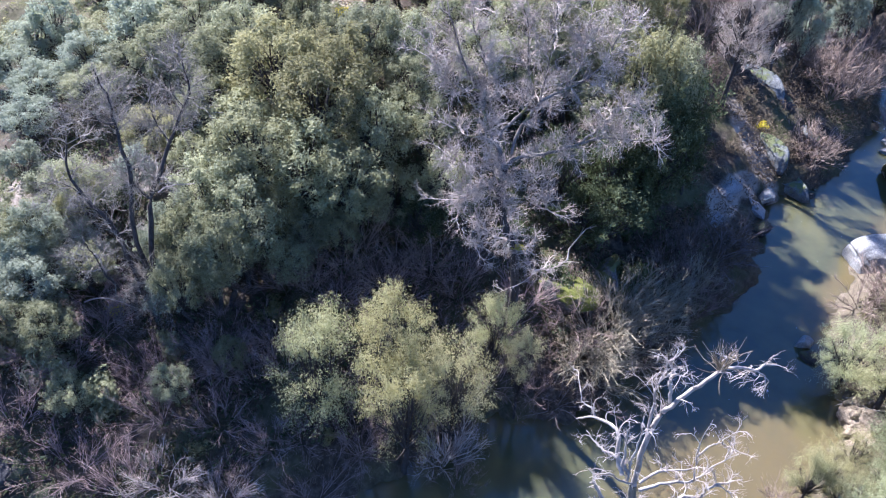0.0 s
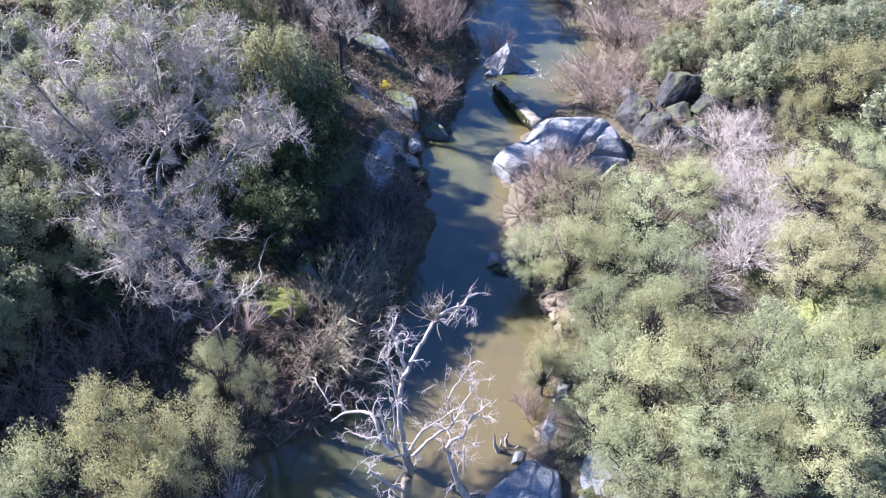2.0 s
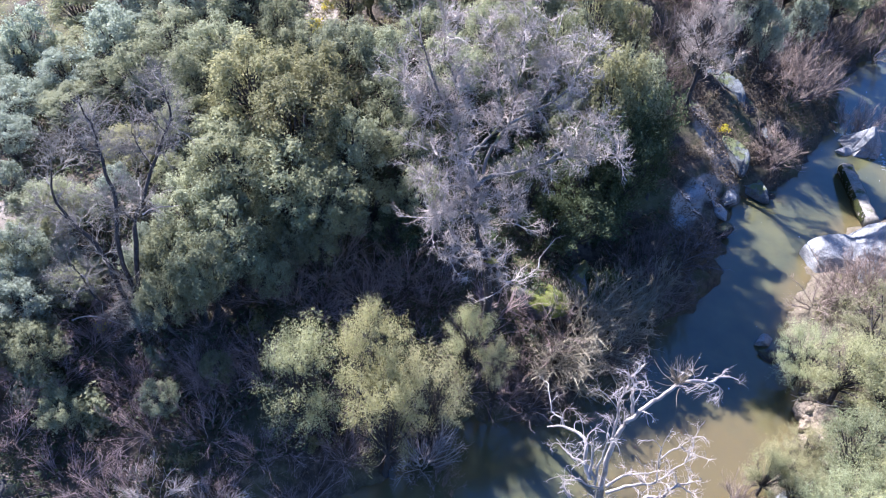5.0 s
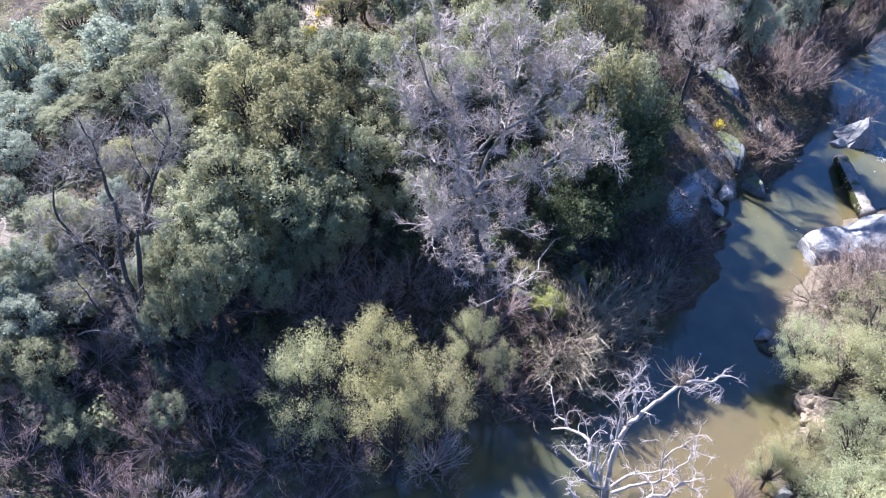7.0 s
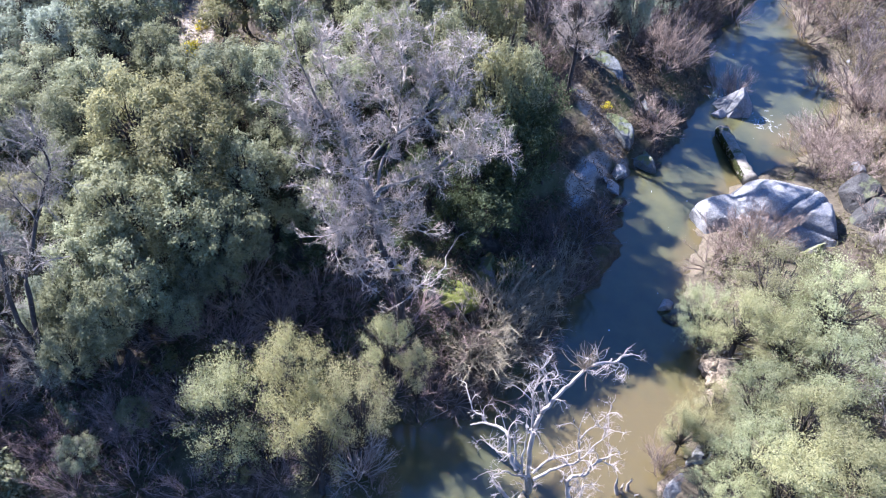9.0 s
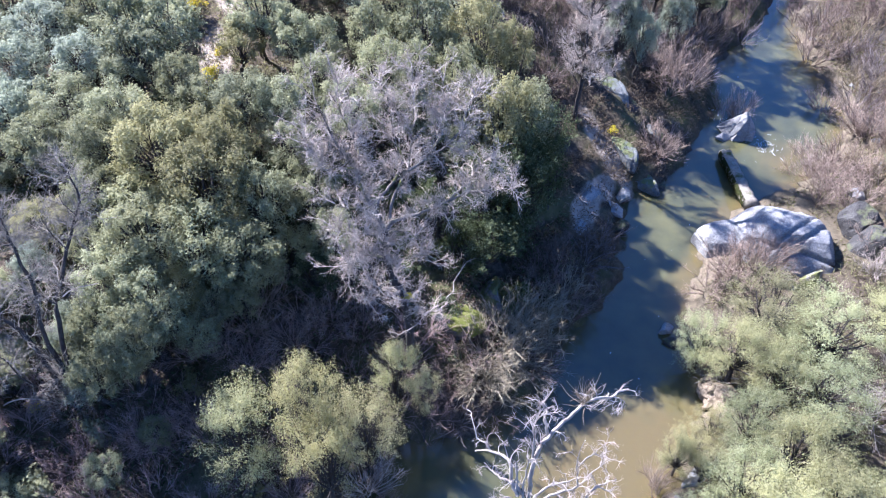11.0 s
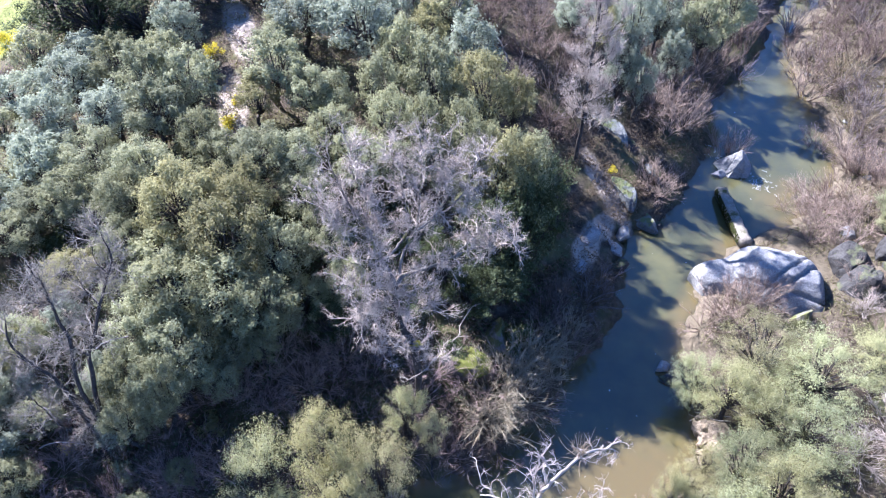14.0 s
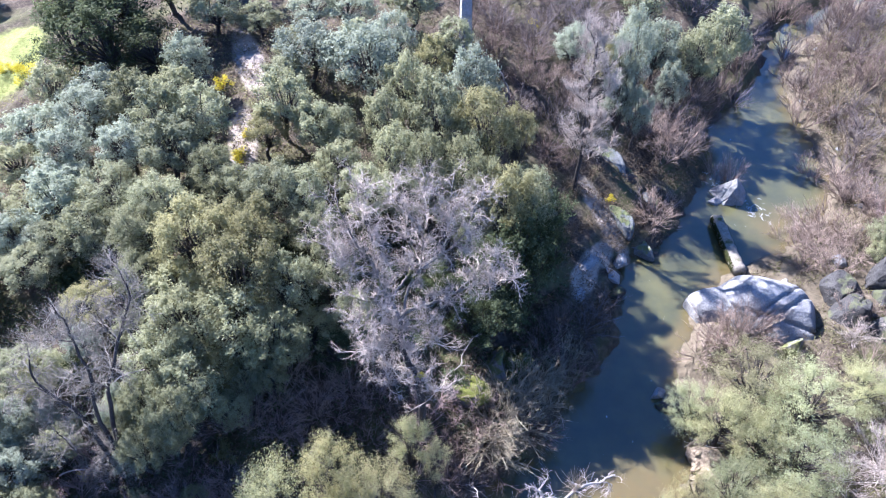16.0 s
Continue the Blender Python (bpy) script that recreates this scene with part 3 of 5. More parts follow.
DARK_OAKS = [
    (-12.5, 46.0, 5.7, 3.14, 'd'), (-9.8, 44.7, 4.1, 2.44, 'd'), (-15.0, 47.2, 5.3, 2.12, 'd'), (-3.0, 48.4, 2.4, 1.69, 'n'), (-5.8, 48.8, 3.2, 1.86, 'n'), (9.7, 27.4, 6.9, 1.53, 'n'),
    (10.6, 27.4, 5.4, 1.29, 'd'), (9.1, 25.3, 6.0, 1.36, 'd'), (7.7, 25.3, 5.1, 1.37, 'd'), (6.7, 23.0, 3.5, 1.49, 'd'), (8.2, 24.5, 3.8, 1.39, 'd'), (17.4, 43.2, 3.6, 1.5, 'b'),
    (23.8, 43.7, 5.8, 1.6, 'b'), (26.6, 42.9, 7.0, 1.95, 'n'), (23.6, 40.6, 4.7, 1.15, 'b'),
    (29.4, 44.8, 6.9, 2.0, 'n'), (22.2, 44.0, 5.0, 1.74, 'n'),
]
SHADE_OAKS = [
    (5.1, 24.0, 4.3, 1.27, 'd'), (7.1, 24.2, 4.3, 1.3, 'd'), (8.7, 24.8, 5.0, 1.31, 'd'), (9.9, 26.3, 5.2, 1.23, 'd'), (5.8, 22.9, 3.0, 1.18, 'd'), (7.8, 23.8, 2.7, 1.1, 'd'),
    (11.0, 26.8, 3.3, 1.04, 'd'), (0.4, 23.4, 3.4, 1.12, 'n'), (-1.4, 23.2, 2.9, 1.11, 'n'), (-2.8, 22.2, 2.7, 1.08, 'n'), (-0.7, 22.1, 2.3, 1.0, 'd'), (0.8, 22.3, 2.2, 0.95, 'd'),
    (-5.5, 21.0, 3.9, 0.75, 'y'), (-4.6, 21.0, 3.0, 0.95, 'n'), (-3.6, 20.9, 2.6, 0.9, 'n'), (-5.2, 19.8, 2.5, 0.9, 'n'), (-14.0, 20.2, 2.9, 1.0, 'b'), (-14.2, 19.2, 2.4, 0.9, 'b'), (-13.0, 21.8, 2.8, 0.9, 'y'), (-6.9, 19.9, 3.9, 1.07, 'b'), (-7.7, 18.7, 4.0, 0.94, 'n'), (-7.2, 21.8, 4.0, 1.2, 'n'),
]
BACK_OAKS = [
    (1.9, 29.3, 3.8, 1.55, 'n'), (0.7, 31.4, 3.4, 1.46, 'n'), (4.0, 29.6, 3.7, 1.43, 'n'), (-0.8, 27.4, 3.4, 1.35, 'n'), (-0.4, 25.5, 3.7, 1.32, 'n'), (5.7, 29.2, 4.1, 1.29, 'n'),
    (7.0, 27.3, 4.6, 1.26, 'n'), (-13.6, 36.2, 3.9, 1.51, 'b'), (-4.3, 30.2, 3.6, 1.53, 'n'), (-11.6, 29.6, 3.7, 1.48, 'n'), (-8.8, 28.3, 3.9, 1.45, 'n'), (3.0, 47.1, 3.2, 1.86, 'b'),
    (0.8, 47.5, 3.1, 1.86, 'b'), (-5.1, 21.0, 1.4, 0.96, 'b'), (-9.1, 19.2, 2.0, 0.99, 'n'), (-9.6, 20.2, 3.3, 0.97, 'b'),
]
WILLOWS = [
    (-3.7, 15.2, 5.3, 1.4), (-1.2, 15.7, 6.2, 1.05), (-1.0, 14.2, 6.8, 1.3), (0.5, 15.2, 6.0, 1.2), (2.0, 17.2, 4.9, 0.8), (3.0, 16.5, 4.6, 0.65),
]
RIGHT_WILLOWS = [
    (15.7, 18.1, 3.4, 1.06), (18.9, 18.5, 3.2, 1.47), (20.8, 16.7, 3.1, 1.56), (23.5, 16.8, 2.4, 1.12), (16.5, 16.6, 3.5, 1.37), (17.7, 15.3, 3.2, 1.24),
    (18.8, 13.9, 3.0, 1.33), (15.3, 13.3, 3.6, 1.25), (16.1, 11.5, 3.6, 1.3), (12.5, 13.1, 2.5, 0.72), (23.3, 10.5, 2.9, 1.51), (24.6, 9.7, 2.7, 1.51),
    (27.9, 11.2, 2.4, 1.39), (27.2, 13.4, 2.6, 1.44), (29.8, 13.6, 2.5, 1.62),
]
RIGHT_OAKS = [
    (13.5, 11.1, 3.8, 1.44), (11.8, 10.2, 3.1, 1.21), (14.0, 9.4, 4.0, 1.46), (16.3, 9.1, 3.8, 1.5), (18.1, 8.3, 3.7, 1.41), (12.3, 7.9, 3.3, 1.4),
    (14.2, 7.3, 3.7, 1.39), (15.6, 6.1, 3.2, 1.12), (17.7, 6.4, 3.5, 1.34), (16.4, 4.8, 3.4, 1.34), (19.0, 5.1, 3.2, 1.23), (19.9, 7.8, 3.4, 1.34),
    (21.1, 6.5, 3.1, 1.13), (12.3, 6.3, 2.9, 1.0), (13.9, 5.2, 2.9, 0.99),
]
BEND_OAKS = [
    (32.4, 16.8, 4.5, 2.11, 'y'), (34.2, 16.6, 4.7, 1.85, 'y'), (30.6, 16.9, 3.0, 1.32, 'y'), (31.9, 20.6, 4.1, 1.69, 'n'), (31.1, 21.5, 3.7, 1.57, 'n'), (32.8, 19.9, 5.0, 1.66, 'n'),
    (35.6, 20.2, 4.9, 1.71, 'n'), (33.5, 23.8, 4.2, 1.51, 'n'), (35.8, 23.9, 4.1, 1.54, 'n'), (38.4, 19.9, 4.7, 1.75, 'n'),
]
PALE_BRUSH = [
    (28.5, 19.0, 1.9, 1.37), (25.9, 14.7, 2.2, 1.48), (23.0, 12.9, 2.2, 1.5), (25.0, 13.1, 1.9, 1.18), (21.1, 13.3, 1.8, 1.14),
]
RED_SHRUBS = [
    (19.4, 22.5, 1.3, 1.37), (21.3, 22.9, 1.4, 1.26), (29.1, 28.9, 1.9, 1.82), (29.9, 26.8, 1.3, 1.45), (26.1, 36.2, 2.2, 0.92), (19.3, 32.2, 0.8, 1.43),
    (21.5, 38.1, 0.8, 1.92), (19.3, 39.9, 0.8, 1.74), (33.1, 32.0, 2.0, 1.78), (37.8, 31.4, 1.7, 2.01), (38.8, 29.8, 1.3, 1.8), (26.7, 22.2, 0.8, 1.16),
    (11.7, 12.9, 1.5, 0.63),
]
BAR_SHRUBS = [
    (38.1, 48.8, 3.5, 2.73), (38.6, 45.3, 2.7, 2.63), (42.6, 48.1, 3.4, 3.19), (40.7, 42.0, 2.4, 2.53), (33.0, 36.2, 2.4, 1.75), (36.9, 38.4, 2.0, 2.21),
    (36.6, 35.4, 1.9, 1.93), (33.5, 32.8, 1.6, 1.48), (33.4, 46.2, 3.3, 1.97), (30.5, 44.3, 2.8, 2.12), (24.6, 39.8, 1.4, 2.18), (21.7, 38.1, 0.8, 1.72),
    (28.2, 43.1, 2.1, 2.08), (15.5, 41.2, 2.0, 2.24), (14.2, 43.5, 1.5, 1.9), (13.8, 37.6, 1.7, 1.78), (15.8, 45.3, 2.9, 2.32), (13.8, 46.7, 2.8, 2.34),
    (14.8, 35.6, 1.1, 1.23), (12.4, 44.3, 1.5, 1.52),
]
BANK_SHRUBS = [
    (-0.2, 21.1, 1.0, 1.25), (-2.0, 20.4, 1.0, 1.11), (-4.5, 20.4, 1.0, 1.08), (-3.4, 19.4, 0.8, 0.97), (1.2, 21.3, 0.8, 1.04), (10.9, 21.5, 2.1, 1.13),
    (9.7, 22.6, 1.7, 1.13), (3.6, 17.0, 0.8, 0.84), (-7.3, 16.7, 0.8, 1.1), (0.2, 15.0, 2.3, 1.03), (0.9, 13.9, 1.8, 0.81), (-7.7, 18.6, 1.0, 0.92),
    (-5.8, 17.9, 0.9, 0.92), (-9.0, 16.9, 1.0, 0.98), (-2.3, 14.5, 0.9, 1.01), (-4.5, 14.7, 0.9, 0.99), (6.0, 23.6, 1.4, 0.98), (-10.2, 16.2, 1.1, 0.96),
    (0.5, 19.2, 1.3, 1.0),
]
ARCH_SHRUBS = [
    (7.5, 19.4, 1.8, 1.41), (5.8, 18.5, 1.7, 1.25), (8.5, 20.5, 1.8, 1.21), (6.3, 17.6, 1.3, 1.02),
]
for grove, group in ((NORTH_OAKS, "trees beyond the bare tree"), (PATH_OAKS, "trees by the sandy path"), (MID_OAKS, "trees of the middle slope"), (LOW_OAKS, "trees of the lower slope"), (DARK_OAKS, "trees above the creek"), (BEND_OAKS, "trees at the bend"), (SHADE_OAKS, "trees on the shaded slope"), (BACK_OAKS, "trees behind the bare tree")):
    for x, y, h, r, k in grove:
        tree(SHADE_KIND if k == "d" else GOLD_KIND if grove is BEND_OAKS and k == "y" else (FAR_OAKS if y > 33 else OAKS)[k], "evergreen_tree", OAK_WORDS[k], group, x, y, h, r * 1.1, 1.6)
for x, y, h, r, k in ((18.9, 37.7, 9.0, 1.45, 'b'), (18.2, 36.9, 6.3, 1.25, 'b'), (19.7, 37.1, 4.8, 1.15, 'b'), (17.6, 38.5, 7.0, 1.2, 'y')):
    tree(OAKS[k], "evergreen_tree", "tall slender evergreen tree with pale feathery grey-green crown", "tall trees on the upper bank", x, y, h, r, 1.7)
for k, (x, y, h, r) in enumerate(WILLOWS):
    tree((FRESH_KIND[:1], GOLD_KIND, GOLD_KIND, WILLOW_KIND, FRESH_KIND[:1], WILLOW_KIND)[k], "willow_tree", "small willow with pale yellow-green leaves at the water", "willows on the shaded bank", x, y, h, r * 1.1)
for x, y, h, r in RIGHT_WILLOWS:
    tree(WILLOW_KIND + FRESH_KIND, "willow_bush", "light yellow-green willow bush on the sunny bank", "willow bushes on the sunny bank", x, y, h * 1.05, r * (1.15 if off_line(np.array([[x, y]]), RIGHT)[0] < 2.2 else 1.35))
for x, y, h, r in RIGHT_OAKS:
    wide = 1.05 if off_line(np.array([[x, y]]), RIGHT)[0] < 2.6 else 1.25
    tree(FRESH_KIND, "evergreen_bush", "fresh green small-leaved bush on the sunny bank", "green bushes on the sunny bank", x + (wide < 1.2) * 0.4, y - (wide < 1.2) * 0.3, h, r * wide)
RED_KIND = [shrub_mesh(s, RED_TWIG, 20, 7, 4, 0.0, 0.02) for s in (21, 22)]
TAN_KIND = [shrub_mesh(s, TAN_TWIG, 20, 7, 4, 0.1, 0.022) for s in (23, 24)]
DARK_KIND = [shrub_mesh(s, DARK_TWIG, 20, 8, 5, 0.0, 0.013) for s in (25, 26)]
FAR_KIND = [shrub_mesh(s, m, 20, 6, 4, 0.0, 0.022) for s, m in ((121, SCRUB_TWIG), (122, GREY_SCRUB), (123, SCRUB_TWIG), (124, GREY_SCRUB))]
CURL_KIND = [shrub_mesh(s, CURL_TWIG, 24, 7, 4, 0.12, 0.026, 0.22) for s in (29, 30)]
PALE_KIND = [shrub_mesh(s, PALE_TWIG, 30, 10, 4, 0.3, 0.018, 0.24) for s in (27, 28)]
for x, y, h, r in RED_SHRUBS:
    shrub(RED_KIND, "bare_shrub", "leafless reddish-brown willow shrub by the water", "reddish shrubs", x, y, max(h, 1.5), r * 1.1)
for x, y, h, r in BAR_SHRUBS:
    if math.hypot(x - 17.6, y - 34.0) < 3.2:
        continue
    a = dice.uniform(0, 6.28)
    shrub(FAR_KIND + RED_KIND[:1], "bare_shrub", "leafless brown shrub on the gravel bank", "brown shrubs upstream", x + (r > 1.7) * 0.8 * math.cos(a), y + (r > 1.7) * 0.8 * math.sin(a), max(h, 1.5) * dice.uniform(0.75, 1), min(r, 1.35))
for x, y, h, r in BANK_SHRUBS:
    shrub(DARK_KIND, "bare_shrub", "dark leafless undergrowth shrub on the shaded bank", "undergrowth shrubs", x, y, max(h, 1.4), r)
for x, y, h, r in ARCH_SHRUBS:
    shrub(CURL_KIND, "bare_shrub", "arching olive-brown leafless shrub leaning over water", "arching shrubs", x, y, max(h, 1.6), r * 1.1)
for x, y, h, r in PALE_BRUSH:
    shrub(PALE_KIND, "bare_shrub", "bleached grey leafless bramble thicket", "pale thickets", x, y, max(h, 1.6), r * 1.1)



# ---- undergrowth ----
BUSH_KIND = [bush_mesh(s, IVY_SHADE_LEAF) for s in (31, 32)]
GREEN_BUSH = [bush_mesh(s, OAK_LEAF) for s in (33, 34)]
BLOOM_KIND = [bush_mesh(s, BROOM_BLOOM, 1500, 0.09) for s in (35, 36)]
DEAD_HERB = leaf_material("withered brown herb", [(0, (0.05, 0.038, 0.028)), (0.5, (0.11, 0.085, 0.062)), (1, (0.22, 0.18, 0.135))], (0.12, 0.095, 0.06), 0.15)
GRASS = leaf_material("winter grass", [(0, (0.1, 0.11, 0.03)), (0.5, (0.2, 0.2, 0.08)), (1, (0.38, 0.34, 0.2))], (0.2, 0.2, 0.06), 0.15)


def scatter(seed, count, box, gap, test=None):
    """Up to count places in box (x0, y0, x1, y1), on dry land, gap metres apart."""
    rnd, got = random.Random(seed), []
    for _ in range(count * 12):
        x, y = rnd.uniform(box[0], box[2]), rnd.uniform(box[1], box[3])
        p = np.array([[x, y]])
        if len(got) == count:
            break
        if in_river(p)[0] or (test and not test(x, y)) or any((x - a) ** 2 + (y - c) ** 2 < gap * gap for a, c in got):
            continue
        got.append((x, y))
    return got


def left_side(x, y):
    p = np.array([[x, y]], float)
    return off_line(p, LEFT)[0] < off_line(p, RIGHT)[0]


def right_side(x, y):
    p = np.array([[x, y]], float)
    return 0.8 < off_line(p, RIGHT)[0] < off_line(p, LEFT)[0]


def bush(kinds, label, group, x, y, r, h, sink=0.0):
    o = new("low_bush", dice.choice(kinds))
    o.matrix_world = Matrix.LocRotScale((x, y, ground_at(x, y) - sink), Euler((0, 0, dice.uniform(0, 6.28))), (r, r, h))
    return tagged(o, label, "bush", group)


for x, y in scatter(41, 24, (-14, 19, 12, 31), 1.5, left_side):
    bush(BUSH_KIND, "low evergreen bush under the trees, leaf colour darkened for shade", "dark bushes on the slope", x, y, dice.uniform(0.8, 1.3), dice.uniform(0.8, 1.6))
for x, y in scatter(42, 14, (-20, 30, 14, 52), 2.2, left_side):
    bush(GREEN_BUSH, "low grey-green bush between the trees", "green bushes on the slope", x, y, dice.uniform(0.7, 1.2), dice.uniform(0.7, 1.3))
for x, y in scatter(43, 26, (10.5, 35.5, 20, 52), 1.5, lambda x, y: left_side(x, y) and math.hypot(x - 18.6, y - 34.9) > 3.2):
    shrub(FAR_KIND[:2], "bare_shrub", "leafless reddish-brown scrub on the upper bank", "scrub on the upper bank", x, y, dice.uniform(1.3, 2.0), dice.uniform(1.2, 1.7))
for x, y in scatter(44, 30, (28, 26, 56, 62), 2.1, lambda x, y: right_side(x, y) and (x > 33 or y > 30) and math.hypot(x - 36, y - 32) > 2.0):
    shrub(FAR_KIND, "bare_shrub", "leafless brown and grey scrub on the gravel bank", "scrub on the gravel bank", x, y, dice.uniform(1.3, 2.3), dice.uniform(1.0, 1.5))
for x, y in scatter(45, 26, (18.5, 35, 36, 54), 1.4, lambda x, y: left_side(x, y) and math.hypot(x - 18.6, y - 34.9) > 3.2):
    shrub(FAR_KIND[:2] + FAR_KIND[1:2], "bare_shrub", "dark leafless willow scrub at the water", "scrub at the water", x, y, dice.uniform(1.4, 2.2), dice.uniform(1.3, 1.9))
for x, y in scatter(46, 16, (18, 3, 34, 17), 2.4, right_side):
    bush(GREEN_BUSH, "low green bush between taller ones on the sunny bank", "low bushes on the sunny bank", x, y, dice.uniform(0.7, 1.2), dice.uniform(0.7, 1.3))
shrub(PALE_KIND, "bare_shrub", "pale leafless shrub at the foot of the willows", "", 0.3, 14.9, 3.8, 1.1)
shrub(PALE_KIND, "bare_shrub", "bleached grey dead shrub on the shaded bank", "dead shrubs", -8.7, 13.0, 1.7, 1.1)
shrub(PALE_KIND, "bare_shrub", "bleached grey dead shrub on the shaded bank", "dead shrubs", -6.9, 12.7, 1.5, 0.9)

for x, y in scatter(47, 22, (4, 15, 20, 33), 1.3, lambda x, y: left_side(x, y) and off_line(np.array([[x, y]]), LEFT)[0] < 2.4 and y < 25.5):
    shrub(FAR_KIND, "bare_shrub", "leafless shrub overhanging the shaded water's edge", "shrubs at the shaded edge", x, y, dice.uniform(1.3, 2.2), dice.uniform(1.0, 1.5))
for x, y in scatter(48, 28, (-14, 12, 6, 21), 1.4, left_side):
    shrub(DARK_KIND, "bare_shrub", "violet-brown leafless undergrowth on the shaded bank", "undergrowth on the shaded bank", x, y, dice.uniform(1.4, 2.4), dice.uniform(1.0, 1.5))
for x, y in scatter(49, 14, (17, 18, 34, 33), 1.9, lambda x, y: right_side(x, y) and math.hypot(x - 22.6, y - 23.7) > 3.9 and math.hypot(x - 28.4, y - 21.6) > 3.6):
    shrub(RED_KIND, "bare_shrub", "leafless reddish-brown willow shrub by the boulders", "shrubs by the boulders", x, y, dice.uniform(1.2, 1.8), dice.uniform(1.0, 1.6))
STANDING = [(x, y) for grove in (NORTH_OAKS, PATH_OAKS, MID_OAKS, LOW_OAKS, DARK_OAKS, SHADE_OAKS, BACK_OAKS) for x, y, *_ in grove]
CLEAR = ((-4, 46, 3.2), (-4, 42, 2.6), (-4, 39, 2.2), (-4.3, 36, 2.2), (-4.2, 33, 2.0), (-20, 53, 6), (-19, 48.5, 3.5), (-15.5, 24, 2.2), (3.5, 21.5, 2.0), (-10.6, 20.5, 2.6), (-12, 18.5, 2.2), (16, 34, 4.5), (15, 41, 6))


def in_wood(x, y):
    return left_side(x, y) and not (x < -8 and y < 31) and off_line(np.array([[x, y]]), LEFT)[0] > 4.5 and min((x - a) ** 2 + (y - c) ** 2 for a, c in STANDING) > 3.2 and all((x - a) ** 2 + (y - c) ** 2 > r * r for a, c, r in CLEAR)


for x, y in scatter(50, 14, (-22, 19, 12, 44), 1.9, in_wood):
    tree(FILL_KIND, "evergreen_tree", "evergreen oak with grey-green foliage in the wood", "trees filling the wood", x, y, dice.uniform(2.8, 4.0), dice.uniform(1.4, 1.9))
for x, y in scatter(51, 26, (-32, 40, 34, 80), 3.0, in_wood):
    tree(FILL_KIND, "evergreen_tree", "evergreen oak with dense dark crown farther back", "trees farther back", x, y, dice.uniform(3.6, 5.5), dice.uniform(1.9, 2.6))
for x, y in scatter(52, 18, (30, 4, 66, 60), 3.4, lambda x, y: right_side(x, y) and y < 22 + (x - 30) * 0.4):
    tree(FILL_KIND + FRESH_KIND[:1], "evergreen_bush", "grey-green evergreen bush farther up the sunny bank", "bushes farther up the bank", x, y, dice.uniform(2.8, 4.4), dice.uniform(1.6, 2.3))
for x, y, r in ((17.0, 33.2, 0.5), (-4.5, 35.2, 0.8), (-4.6, 33.2, 0.7), (-4.0, 36.8, 0.5), (-5.5, 42.4, 0.8), (-6.1, 41.2, 0.5), (-19.2, 49.6, 1.3), (-18.3, 49.0, 0.9), (-20.6, 50.6, 0.8), (16.0, 48.4, 0.6), (12.3, 30.6, 0.45), (-11.5, 18.8, 0.5)):
    bush(BLOOM_KIND, "small broom bush with bright yellow flowers", "yellow flowering bushes", x, y, r, r * 0.9)
for x, y, r in ((-7.8, 14.0, 0.6), (-5.8, 18.8, 0.85), (-3.6, 14.9, 0.5)):
    o = bush([bush_mesh(37, YELLOW_LEAF, 1800, 0.1)], "small bright yellow-green bush on the shaded bank", "bright small bushes", x, y, r, r * 1.2)


def litter_stuff(name, label, category, mat, seed, n, box, size, tall, test, slim=0.3):
    """Loose herbs, sticks and dry leaves over part of the ground, one sheet of stuff."""
    rng = np.random.default_rng(seed)
    p = np.stack([rng.uniform(box[0], box[2], n), rng.uniform(box[1], box[3], n)], 1)
    clump = np.sin(p[:, 0] * 1.7 + np.sin(p[:, 1] * 1.1) * 2) * np.sin(p[:, 1] * 1.4 - p[:, 0] * 0.4)
    dl_, dr_ = off_line(p, LEFT), off_line(p, RIGHT)
    keep_ = test(p, dl_, dr_) & ~in_river(p) & (clump > -0.35)
    p = p[keep_]
    z = heights(p) + rng.random(len(p)) ** 2 * tall
    out = rng.normal(size=(len(p), 3)) + np.array([0, 0, 0.3])
    v, t = leaves(rng, np.stack([p[:, 0], p[:, 1], z], 1), out, size, slim)
    return tagged(new(name, mesh(name, v, None, mat, tris=t)), label, category, kind="stuff")


litter_stuff("undergrowth", "withered brown herbs and twigs covering the shaded slope", "undergrowth", DEAD_HERB, 51, 110000, (-18, 11, 22, 50), 0.22, 0.55, lambda p, a, c: (a < c) & (a > 0.4), 0.2)
litter_stuff("bank_herbs", "tangled dry herbs and moss along the steep creek bank", "undergrowth", DEAD_HERB, 55, 110000, (4, 15, 30, 48), 0.2, 0.6, lambda p, a, c: (a < c) & (a > 0.2) & (a < 5) & (np.hypot(p[:, 0] - 18.4, p[:, 1] - 34.2) > 1.4) & (np.hypot(p[:, 0] - 13.6, p[:, 1] - 27.6) > 1.5) & (np.hypot(p[:, 0] - 15.3, p[:, 1] - 29.5) > 1.0), 0.22)
litter_stuff("ivy", "dark green ivy and brambles covering the shaded slope", "undergrowth", IVY_SHADE_LEAF, 52, 50000, (-18, 12, 12, 34), 0.17, 0.7, lambda p, a, c: (a < c) & (a > 1.5), 0.5)
litter_stuff("dry_grass", "dry straw-coloured grass on the sandy bank", "grass", GRASS, 53, 120000, (8, 2, 50, 58), 0.24, 0.3, lambda p, a, c: (c < a) & (c > 0.9), 0.16)
litter_stuff("bank_litter", "tangled brown stems and withered herbs on gravel bank", "undergrowth", DEAD_HERB, 56, 90000, (17, 17, 52, 60), 0.26, 0.4, lambda p, a, c: (c < a) & (c > 1.0), 0.16)
